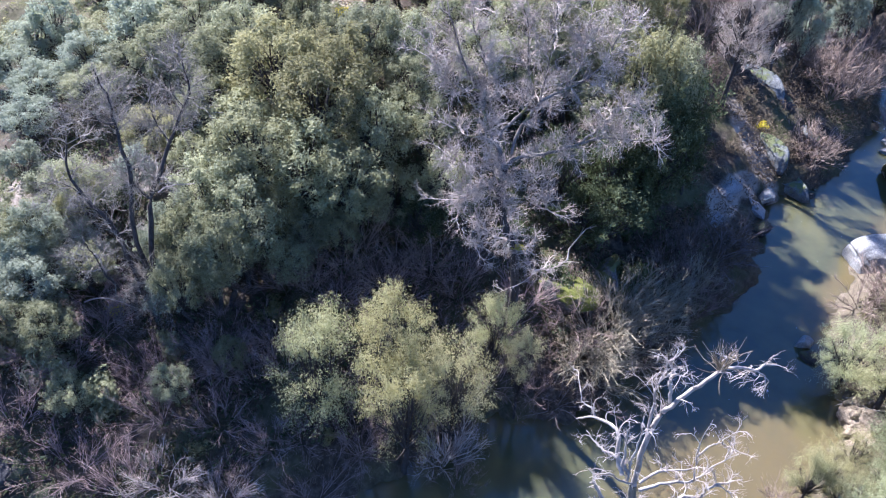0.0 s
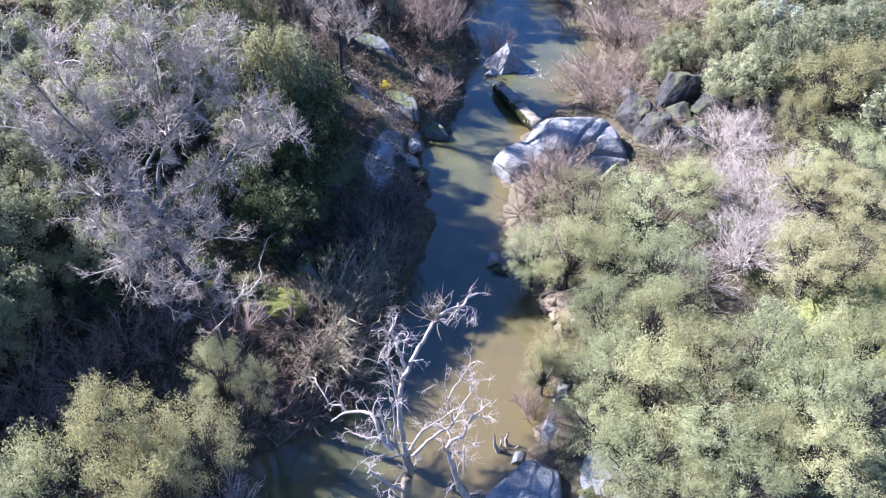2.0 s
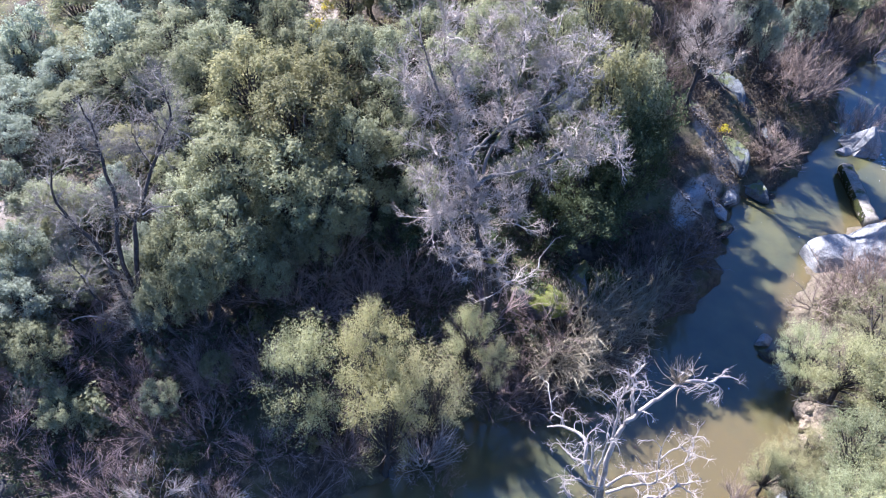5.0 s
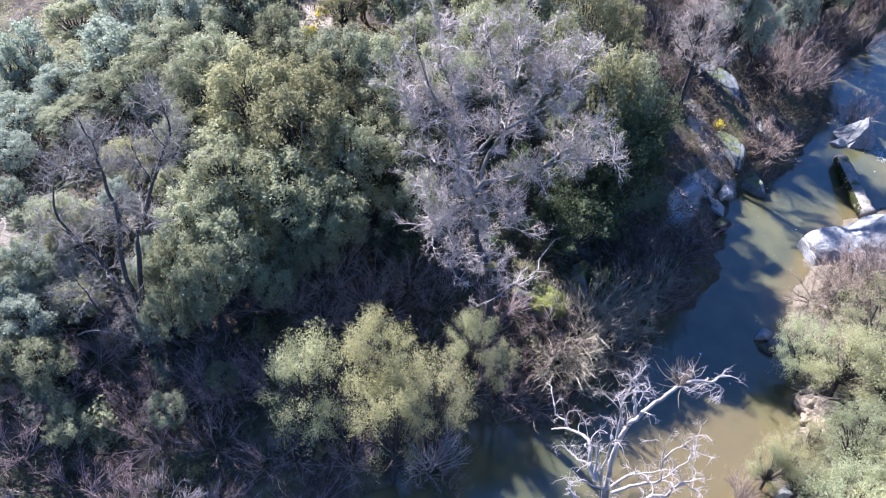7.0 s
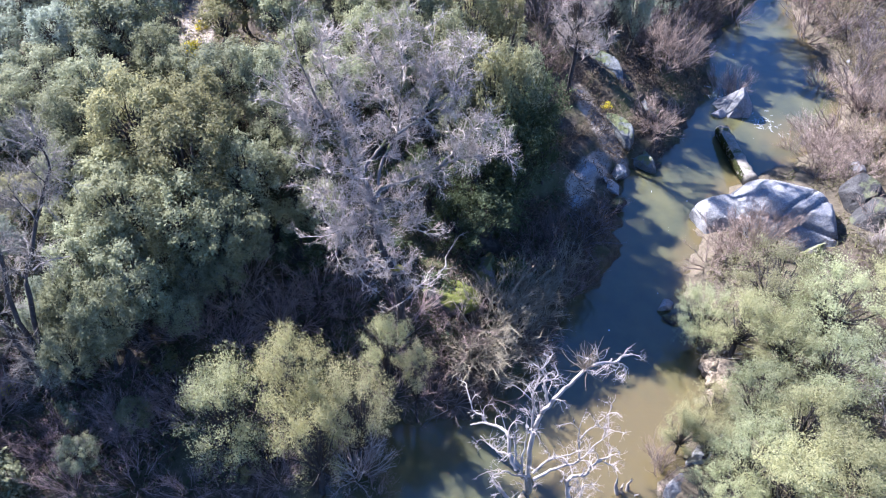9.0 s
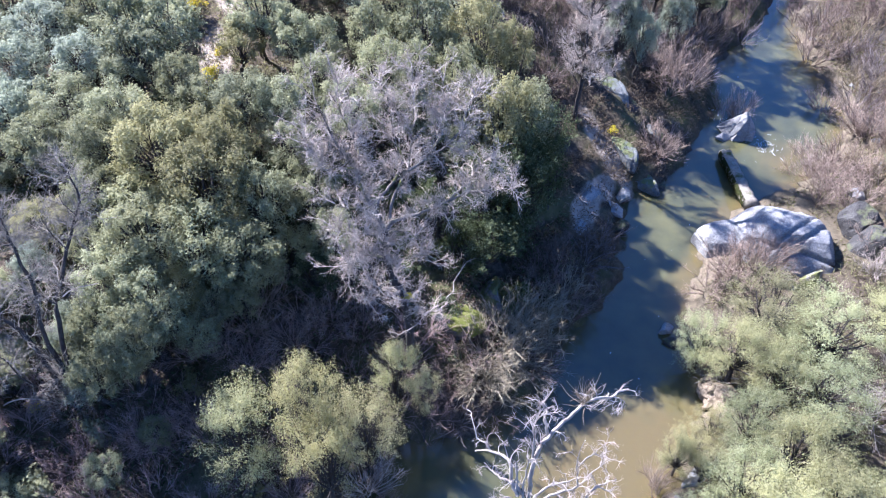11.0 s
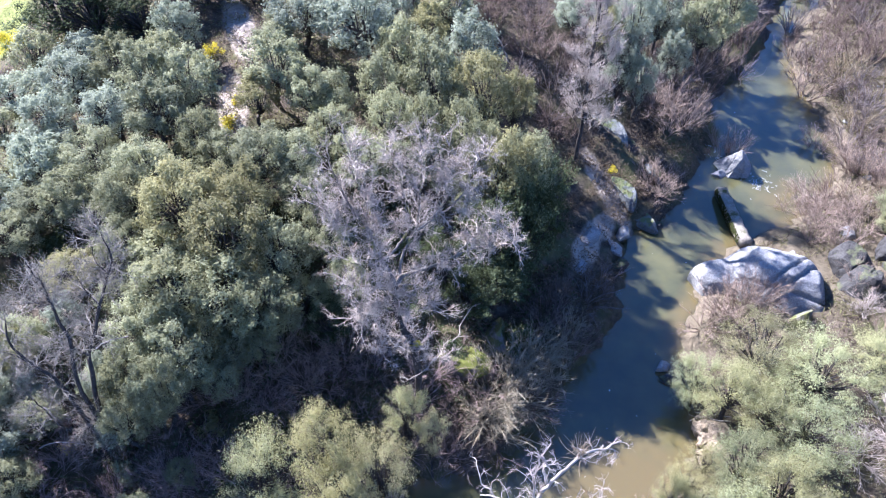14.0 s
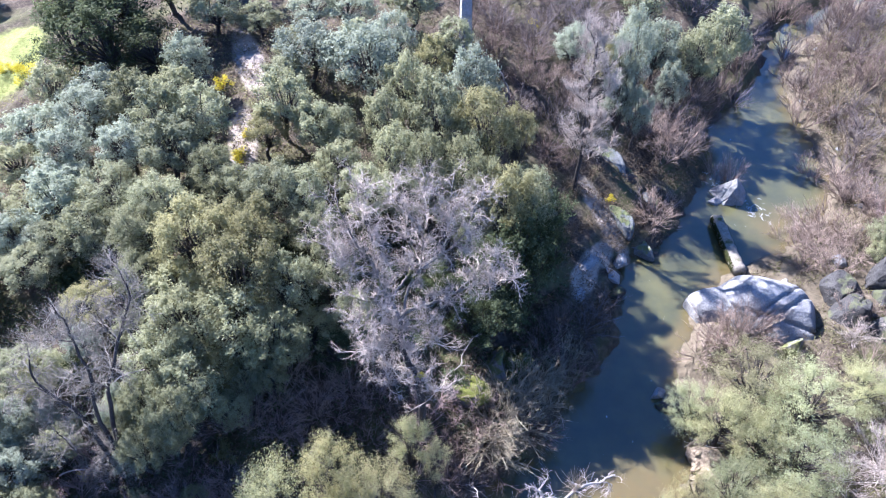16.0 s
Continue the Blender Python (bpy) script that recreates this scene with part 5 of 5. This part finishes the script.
for x, y, h, r in ((19.8, 22.6, 2.2, 1.4), (20.8, 22.2, 2.5, 1.5), (20.1, 21.7, 1.9, 1.2), (21.3, 22.7, 2.2, 1.0)):
    shrub(RED_KIND, "bare_shrub", "dense reddish-tan leafless shrub beside the granite boulder", "shrubs at the boulder", x, y, h, r)
o = shrub(RED_KIND, "bare_shrub", "small reddish leafless shrub growing on the rock", "", 26.6, 35.6, 1.9, 1.1)
o.location.z = 0.2
for x, y, h, r in ((25.8, 20.4, 1.5, 0.8), (30.2, 20.2, 1.7, 1.3), (31.6, 19.6, 1.9, 1.5), (29.6, 18.8, 1.8, 1.4)):
    shrub(PALE_KIND, "bare_shrub", "bleached dead brush in front of dark boulders", "bleached brush", x, y, h, r)

for x, y, h, r in ((7.1, 19.9, 2.5, 1.8), (8.4, 20.9, 2.3, 1.5), (5.7, 18.3, 1.8, 1.5), (7.3, 18.7, 1.8, 1.4), (10.8, 22.3, 2.2, 1.2), (9.7, 21.4, 1.7, 1.1), (8.9, 20.1, 2.2, 1.5), (6.4, 19.2, 2.2, 1.6)):
    shrub(CURL_KIND, "bare_shrub", "curly olive-brown leafless shrub catching the sun", "curly shrubs", x, y, h, r)
for x, y, h, r in ((19.5, 31.7, 1.8, 1.5), (19.9, 32.2, 1.6, 1.3), (23.4, 37.2, 2.5, 1.6), (22.5, 38.2, 2.6, 1.6), (24.6, 38.6, 2.4, 1.5), (21.9, 36.3, 1.7, 1.2), (27.6, 43.6, 2.2, 1.6)):
    shrub(RED_KIND, "bare_shrub", "rounded reddish leafless shrub among the bank rocks", "shrubs among rocks", x, y, h, r)

for x, y in scatter(57, 4, (30.5, 25.5, 35, 30), 1.9, right_side):
    shrub(DARK_KIND + TAN_KIND, "bare_shrub", "tall grey-brown leafless brush behind the dark boulders", "brush behind boulders", x, y, dice.uniform(2.0, 3.0), dice.uniform(1.3, 1.8))

for x, y, h, r in ((-2.8, 21.8, 1.9, 1.3), (-1.4, 21.6, 1.8, 1.3), (-0.2, 21.4, 1.9, 1.3), (0.9, 20.6, 1.8, 1.2), (-4.3, 21.2, 2.0, 1.3), (-4.6, 19.9, 1.9, 1.2), (-3.3, 20.6, 1.7, 1.2), (-1.9, 20.2, 1.7, 1.2)):
    shrub(RED_KIND, "bare_shrub", "fine reddish-brown leafless brush in the shade of oaks", "brush in the shaded gap", x, y, h, r)
for x, y, h, r in ((-7.7, 17.1, 2.2, 1.1), (-6.4, 16.8, 2.0, 0.9), (-11.6, 18.4, 2.2, 1.1)):
    shrub(DARK_KIND, "bare_shrub", "tangled grey leafless shrub on the lower bank", "grey shrubs on the lower bank", x, y, h, r)
for x, y, r in ((-13.2, 18.2, 1.2), (-12.2, 20.4, 1.0), (-14.6, 17.0, 1.2), (-10.8, 15.4, 1.0), (-12.9, 16.2, 1.1), (-9.4, 17.4, 0.8)):
    bush(GREEN_BUSH, "low grey-green bush beside the forked bare tree", "bushes by the forked tree", x, y, r, r * 1.5)
for x, y, h, r in ((28.6, 28.9, 1.7, 1.4), (29.2, 30.9, 1.8, 1.4), (27.9, 27.2, 1.5, 1.2), (27.6, 29.9, 1.3, 1.0), (29.9, 28.0, 1.6, 1.2), (26.6, 26.4, 1.3, 1.0)):
    shrub(RED_KIND, "bare_shrub", "reddish-tan leafless shrub on the gravel behind the boulder", "shrubs behind the boulder", x, y, h, r)
for x, y, h, r in ((32.8, 31.9, 1.8, 1.5), (33.8, 30.9, 2.0, 1.4)):
    shrub(FAR_KIND, "bare_shrub", "dark grey-brown leafless brush on the gravel bar", "dark brush on the gravel bar", x, y, h, r)
for x, y, h, r in ((31.3, 26.6, 2.6, 1.2), (32.4, 25.8, 2.8, 1.3), (30.6, 25.6, 2.0, 0.9)):
    tree(OAKS["n"], "evergreen_bush", "feathery grey-green bush among the dark boulders", "feathery bushes by the boulders", x, y, h, r)
for x, y, h, r in ((26.6, 16.1, 2.0, 1.6), (28.3, 16.0, 2.0, 1.5), (22.9, 13.6, 1.9, 1.4), (24.4, 14.4, 2.0, 1.4), (25.6, 16.9, 1.8, 1.3)):
    shrub(PALE_KIND, "bare_shrub", "tangled bleached bramble thicket with arching pale stems", "bramble thickets", x, y, h, r)
for k, (x, y, h, r) in enumerate(((34.9, 40.9, 2.6, 1.9), (37.4, 40.8, 2.8, 2.0), (36.2, 42.6, 2.6, 1.8), (33.9, 34.3, 2.2, 1.6), (35.2, 36.0, 2.3, 1.6), (37.3, 37.2, 2.6, 1.8), (30.1, 29.9, 2.0, 1.5), (39.6, 38.4, 2.8, 2.0), (41.0, 42.8, 3.0, 2.1))):
    shrub((RED_KIND, TAN_KIND, FAR_KIND, FAR_KIND, TAN_KIND, FAR_KIND, FAR_KIND, TAN_KIND, FAR_KIND)[k], "bare_shrub", "broad leafless willow shrub on the gravel bar", "broad shrubs on the gravel bar", x, y, h, r)

for x, y, h, r in ((13.4, 13.5, 1.9, 0.95), (14.4, 14.3, 2.0, 1.0), (13.2, 12.4, 2.1, 0.9)):
    tree(WILLOW_KIND, "willow_bush", "pale sage willow bush overhanging the water's edge", "willow bushes at the edge", x, y, h, r)
for x, y, h, r in ((14.6, 7.9, 3.9, 1.3), (15.4, 8.2, 3.6, 1.1), (20.0, 6.7, 3.4, 1.3)):
    shrub(PALE_KIND[:1] + TAN_KIND, "bare_shrub", "dead tan shrub standing among the green bushes", "dead shrubs among bushes", x, y, h, r)

# ---- stones ----


def rock_mesh(seed, mat, facets=14, rough=0.1, grooves=0, level=4, cut=(0.5, 0.82), faces=()):
    rnd = random.Random(seed)
    bm = bmesh.new()
    bmesh.ops.create_icosphere(bm, subdivisions=level, radius=1)
    planes = []
    for _ in range(facets):
        n = Vector((rnd.gauss(0, 1), rnd.gauss(0, 1), rnd.gauss(0, 0.8) + 0.2)).normalized()
        planes.append((n, rnd.uniform(*cut)))
    planes += [(Vector(n).normalized(), d) for n, d in faces]
    cracks = [(Vector((rnd.gauss(0, 1), rnd.gauss(0, 1), rnd.gauss(0, 0.35))).normalized(), rnd.uniform(-0.45, 0.45)) for _ in range(grooves)]
    off = Vector((seed * 3.7, seed * 1.3, seed * 5.1))
    for v in bm.verts:
        p = v.co.copy()
        for n, d in planes:
            over = p.dot(n) - d
            if over > 0:
                p -= n * over * 0.93
        p *= 1 + rough * noise.fractal(p * 1.6 + off, 1.0, 2.0, 4)
        for n, d in cracks:
            gap = abs(p.dot(n) - d + 0.05 * noise.noise(p * 3 + off))
            if gap < 0.028:
                p *= 0.93
        v.co = p
    for f in bm.faces:
        f.smooth = level > 4
    me = bpy.data.meshes.new("rock")
    bm.to_mesh(me)
    bm.free()
    me.materials.append(mat)
    return me


def rock(label, me, x, y, z, size, turn, tilt=0.0, group=""):
    o = new("rock", me)
    o.matrix_world = Matrix.LocRotScale((x, y, z), Euler((radians(tilt), 0, radians(turn))), size)
    return tagged(o, label, "rock", group)


G2, G3 = (rock_mesh(s, GRANITE) for s in (72, 73))
B1, B2 = (rock_mesh(s, SLATE, 10, 0.08, 2, 5, (0.5, 0.8)) for s in (89, 90))
PEBBLES = [rock_mesh(s, GRANITE, 8, 0.1, 0, 2) for s in (86, 87, 88)]
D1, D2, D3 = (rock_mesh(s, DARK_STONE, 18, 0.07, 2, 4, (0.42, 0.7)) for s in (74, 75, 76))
M1, M2 = (rock_mesh(s, MOSS_STONE, 7, 0.16) for s in (77, 78))
S1, S2 = (rock_mesh(s, SAND_STONE, 9, 0.3, 0, 5, (0.6, 0.9)) for s in (79, 80))
rock("huge smooth granite boulder with cracks by the creek", rock_mesh(81, GRANITE, 9, 0.045, 3, 6, (0.78, 0.95), (((0.1, -0.12, 1), 0.86), ((0.35, -0.75, 0.8), 0.8))), 22.9, 23.6, -0.1, (3.1, 2.3, 3.1), -50)
rock("low pale granite boulder jutting into the creek", rock_mesh(82, GRANITE, 8, 0.05, 1, 6, (0.72, 0.9), (((0.05, -0.1, 1), 0.8),)), 20.4, 24.9, -0.15, (1.75, 1.3, 1.75), -12)
rock("pale cracked granite rock standing in the creek", rock_mesh(83, GRANITE, 4, 0.06, 5, 6, (0.8, 0.95), (((-0.8, -0.35, 0.85), 0.42), ((0.9, -0.3, 0.75), 0.42), ((0.1, 0.9, 0.6), 0.45), ((0.1, -1, 0.55), 0.5))), 26.0, 34.0, 0.0, (1.5, 1.25, 2.3), -15)
rock("flat rock at the foot of the creek rock", G3, 25.0, 33.9, -0.05, (0.8, 0.55, 0.4), 30)
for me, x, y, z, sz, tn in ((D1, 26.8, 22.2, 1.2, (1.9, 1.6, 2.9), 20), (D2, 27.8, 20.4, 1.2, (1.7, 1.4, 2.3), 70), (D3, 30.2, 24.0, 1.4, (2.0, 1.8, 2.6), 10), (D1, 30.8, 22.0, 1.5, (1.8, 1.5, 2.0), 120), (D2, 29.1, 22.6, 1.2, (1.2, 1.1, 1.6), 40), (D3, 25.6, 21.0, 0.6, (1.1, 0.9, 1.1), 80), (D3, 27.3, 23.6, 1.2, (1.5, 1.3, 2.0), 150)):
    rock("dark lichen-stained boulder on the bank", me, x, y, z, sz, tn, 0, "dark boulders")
rock("upright granite rock covered in yellow-green moss", M1, 22.35, 20.5, 0.9, (0.95, 0.8, 1.6), 30)
rock("small white granite rock on the gravel bank", G2, 28.8, 26.4, 0.9, (0.8, 0.6, 0.7), 50)
rock("pale granite boulder with dark cracks beside the water", rock_mesh(84, GRANITE, 12, 0.05, 3, 6, (0.6, 0.85), (((-0.12, 0.1, 1), 0.42), ((0.8, -0.6, 0.2), 0.62))), 9.45, 9.75, 0.2, (1.8, 1.4, 1.6), 10)
rock("pale granite boulder split from its neighbour", rock_mesh(85, GRANITE, 6, 0.06, 2, 5, (0.65, 0.85), (((-0.1, 0.1, 1), 0.45),)), 11.75, 8.75, 0.3, (1.3, 1.0, 1.3), 60)
rock("pale granite slab sloping into the water", rock_mesh(93, GRANITE, 10, 0.06, 1, 5, (0.6, 0.85)), 11.7, 11.6, 0.1, (0.8, 0.5, 0.55), 35)
rock("pale granite slab at the foot of the bushes", rock_mesh(94, GRANITE, 10, 0.06, 1, 5, (0.6, 0.85)), 13.3, 12.6, 0.15, (0.8, 0.5, 0.5), 35)
rock("granite block with bright moss beside the boulders", M2, 10.75, 8.6, 0.5, (0.6, 0.45, 0.6), 20)
rock("small pale stone in the shallows", G2, 10.1, 11.4, 0.02, (0.4, 0.28, 0.25), 20)
stump = new("broken_stump")
stump.location = (9.85, 11.95, -0.2)
srng = np.random.default_rng(98)
for a, c, r in (((-0.2, 0, 0), (-0.25, 0.25, 1.05), 0.11), ((-0.1, 0.05, 0), (0.1, 0.2, 0.7), 0.08), ((0.2, 0, 0), (0.3, 0.2, 0.85), 0.1), ((0.05, -0.05, 0), (-0.1, 0.0, 0.5), 0.09), ((0.3, -0.1, 0), (0.55, -0.2, 0.35), 0.06)):
    part("splinter", mesh("splinter", *tubes([bent(a, c, 6, 0, srng, r, 0.02)], 6), DEAD_WOOD), stump)
tagged(stump, "broken grey wooden stump with pointed splinters in shallows", "stump")
shrub(RED_KIND, "bare_shrub", "small reddish leafless shrub at the water's edge", "", 11.5, 12.25, 1.5, 0.85)
rock("dark rock breaking the water surface", G2, 15.25, 20.2, 0.1, (0.5, 0.38, 0.42), 30, 0, "rocks in the creek")
rock("dark rock breaking the water surface", D2, 15.2, 19.45, 0.08, (0.42, 0.6, 0.36), 80, 0, "rocks in the creek")
for me, x, y, z, sz, tn in ((S1, 15.6, 16.5, 0.25, (0.55, 0.45, 0.5), 65), (S2, 15.9, 16.9, 0.4, (0.5, 0.4, 0.45), 20), (S2, 15.45, 15.9, 0.15, (0.5, 0.42, 0.5), 50), (S1, 15.9, 16.1, 0.45, (0.8, 0.6, 0.5), 120), (S2, 15.15, 15.3, 0.05, (0.4, 0.35, 0.35), 10), (S1, 15.6, 15.3, 0.3, (0.6, 0.5, 0.4), 80)):
    rock("crumbling sandy clod at the bank's edge", me, x, y, z, sz, tn, 0, "sandy clods")
for me, x, y, z, sz, tn, tl in ((B2, 18.05, 30.4, 0.3, (0.6, 1.35, 0.6), 42, 8), (D1, 18.9, 30.1, 0.0, (0.8, 0.5, 0.4), -20, 0), (G2, 16.6, 29.4, 0.5, (0.8, 0.5, 0.4), 60, 10), (D2, 18.6, 35.0, 2.2, (0.8, 2.6, 0.9), 35, 22), (B1, 19.7, 33.3, 1.3, (0.55, 1.1, 0.6), 35, 22), (B2, 17.4, 31.6, 1.5, (0.65, 1.3, 0.6), 17, 26), (B2, 17.9, 35.9, 3.0, (0.7, 1.6, 0.6), 35, 22), (D3, 23.2, 35.9, 0.1, (1.0, 0.8, 0.7), 0, 0), (D1, 24.5, 38.0, 0.3, (1.0, 0.8, 0.8), 40, 0), (D2, 15.6, 27.0, 0.4, (0.7, 0.6, 0.6), 0, 0), (G2, 15.5, 28.2, 0.6, (0.6, 0.9, 0.4), 30, 10), (D3, 12.6, 30.7, 3.2, (0.8, 0.7, 0.9), 20, 0)):
    rock("weathered rock on the steep creek bank", me, x, y, z, sz, tn, tl, "bank rocks")
rock("boulder carpeted in bright green moss", rock_mesh(99, MOSS_CARPET, 5, 0.16, 0, 5), 5.1, 20.5, max(ground_at(5.1, 20.5), 2.7), (1.35, 0.8, 0.75), -25)
rock("mossy boulder half hidden in shade", M1, 7.0, 21.9, ground_at(7.0, 21.9) - 0.2, (1.3, 1.1, 1.2), 60)
for x, y, sz in ((-13.6, 13.4, 1.1), (-12.4, 12.6, 0.9), (-14.6, 12.4, 1.0)):
    rock("grey rock on the shaded bank", D2, x, y, ground_at(x, y), (sz, sz * 0.8, sz * 0.7), x * 40, 0, "shaded rocks")
rnd = random.Random(91)
for x, y in scatter(92, 26, (16, 14, 46, 50), 1.0, right_side):
    s = rnd.uniform(0.12, 0.35)
    rock("small pale stone on the gravel bank", rnd.choice(PEBBLES), x, y, ground_at(x, y), (s, s * 0.8, s * 0.7), rnd.uniform(0, 360), 0, "gravel bank stones")

for x, y, sz, tn in ((14.2, 28.6, (1.3, 0.6, 0.3), 50), (12.9, 26.4, (1.1, 0.55, 0.3), 55)):
    rock("pale granite ledge in the shade of the bank", G3, x, y, ground_at(x, y) - 0.05, sz, tn, 8, "ledges on the shaded bank")

# ---- fallen trunk, driftwood, pole ----
LOG_BARK = bark_material("weathered log wood", (0.15, 0.13, 0.1), (0.36, 0.33, 0.27), 4, (0.05, 0.055, 0.015))
rng = np.random.default_rng(95)
p = np.linspace((23.95, 32.0, 0.3), (22.85, 26.9, 0.75), 16)
v, q = tubes([(p[None], np.full((1, 16), 0.4))], 12)
v = v + np.repeat(rng.normal(size=(16 * 12, 1)) * 0.025, 3, 1)
v[:, 2] = np.minimum(v[:, 2], np.interp(v[:, 1], [26.9, 32.0], [1.02, 0.6]) + rng.normal(size=len(v)) * 0.015)
ends = [[0] + [12 - k for k in range(1, 12)], [15 * 12 + k for k in range(12)]]
lm = bmesh.new()
bv = [lm.verts.new(c) for c in v]
for f in q.tolist() + ends:
    lm.faces.new([bv[i] for i in f])
me = bpy.data.meshes.new("fallen_log")
lm.to_mesh(me)
lm.free()
me.materials.append(LOG_BARK)
me.polygons.foreach_set("use_smooth", [True] * len(me.polygons))
log = new("fallen_log")
part("trunk", me, log)
way = unit(p[-1] - p[0])
side = unit(np.cross(way, np.array([0, 0, 1.0])))
side = side if side[0] < 0 else -side
th = np.radians(np.linspace(-35, 42, 7))
k = np.linspace(0.4, 14.6, 40)
mid = np.stack([np.interp(k, np.arange(16), p[:, c]) for c in range(3)], 1)
reach = 0.425 + 0.035 * rng.random((40, 7, 1))
patch = mid[:, None] + reach * (np.cos(th)[:, None] * side + np.sin(th)[:, None] * np.array([0, 0, 1.0]))
i = np.arange(39)[:, None] * 7 + np.arange(6)[None]
MOSS = leaf_material("dark green moss", [(0, (0.015, 0.017, 0.008)), (0.5, (0.035, 0.04, 0.014)), (1, (0.075, 0.08, 0.03))], (0.045, 0.048, 0.016))
part("moss", mesh("moss", patch.reshape(-1, 3), np.stack([i, i + 1, i + 8, i + 7], -1)[rng.random((39, 6)) > 0.18], MOSS), log, "dark green moss on the flank")
tagged(log, "thick weathered fallen log with dark moss across creek", "log")
rng = np.random.default_rng(96)


def stick(label, group, a, c, r):
    ln = bent(a, c, 8, 0.04, rng, r, r * 0.45)
    tw = spawn(rng, ln, 7, 0.5, r * 0.4, 0.8, 0.1, 3)
    tagged(new("dead_branch", mesh("dead_branch", *join([tubes([ln], 6), tubes([tw], 3)]), DEAD_WOOD)), label, "branch", group)


for a, c, r in (((18.0, 22.1, 0.15), (20.0, 21.2, 0.5), 0.05), ((18.3, 21.7, 0.1), (19.9, 21.6, 0.35), 0.04), ((18.6, 22.5, 0.2), (19.6, 20.9, 0.6), 0.03), ((16.6, 16.2, 0.9), (15.4, 17.0, 0.35), 0.035), ((16.8, 16.4, 0.9), (15.6, 17.2, 0.4), 0.03)):
    stick("bleached driftwood branch at the water's edge", "driftwood", a, c, r)
stick("curved pale dead branch rising from the scrub", "", (12.3, 40.6, 5.6), (11.7, 41.6, 7.0), 0.08)
stick("pale dead branch in the shade of the slope", "", (4.3, 20.9, 3.4), (6.2, 21.9, 4.9), 0.04)

pz = ground_at(10.4, 45.3)
bm = bmesh.new()
bmesh.ops.create_cube(bm, size=1)
for vert in bm.verts:
    w = 0.78 if vert.co.z < 0 else 0.5
    vert.co = Vector((vert.co.x * w, vert.co.y * w, (vert.co.z + 0.5) * 9.3 - 0.3))
bmesh.ops.bevel(bm, geom=bm.edges[:], offset=0.05, segments=2, affect="EDGES")
me = bpy.data.meshes.new("concrete_pole")
bm.to_mesh(me)
bm.free()
me.materials.append(CONCRETE)
o = tagged(new("concrete_pole", me), "grey concrete utility pole standing among the trees", "pole")
o.location = (10.4, 45.3, pz)

# foam where the water breaks round the rock: thin wavering strands and a few flecks
rng = np.random.default_rng(97)
strips = []
for k in range(60):
    x, y, turn_, far = (26.9, 32.6, -0.9, 1.5) if k < 36 else (25.2, 36.2, -0.5, 1.3)
    p0 = np.array([x, y]) + rng.normal(size=2) * (0.35 * far)
    a = turn_ + rng.normal() * 0.9
    s = np.linspace(0, 0.1 + 0.3 * rng.random(), 9)
    line = p0 + np.stack([np.cos(a) * s, np.sin(a) * s], 1) + np.cumsum(rng.normal(size=(9, 2)) * 0.05, axis=0)
    wide = (0.006 + 0.012 * rng.random()) * np.sin(np.linspace(0.2, 3.0, 9))[:, None]
    nrm = np.array([-np.sin(a), np.cos(a)])
    strips.append(np.concatenate([line - nrm * wide, line + nrm * wide], 1).reshape(-1, 2))
c = np.stack([rng.uniform(9, 33, 110), rng.uniform(12, 44, 110)], 1)
c = c[in_river(c)]
r = 0.007 + 0.014 * rng.random(len(c)) ** 3
th = np.arange(6) * np.pi / 3
ring = c[:, None] + (r[:, None] * (0.5 + rng.random((len(c), 6))))[..., None] * np.stack([np.cos(th) + 0.8 * np.sin(th), 1.6 * np.sin(th) - 0.5 * np.cos(th)], 1)
flat = np.concatenate([np.concatenate(strips), ring.reshape(-1, 2)])
v = np.concatenate([flat, np.full((len(flat), 1), 0.012)], 1)
i = (np.arange(len(strips))[:, None] * 18 + np.arange(8)[None] * 2).reshape(-1, 1)
j = len(strips) * 18 + np.arange(len(c))[:, None] * 6
tagged(new("foam", mesh("foam", v, np.concatenate([i + [0, 1, 3, 2], j + [0, 1, 2, 3], j + [0, 3, 4, 5]]), FOAM)), "white foam strands and flecks drifting on the creek", "foam", kind="stuff")
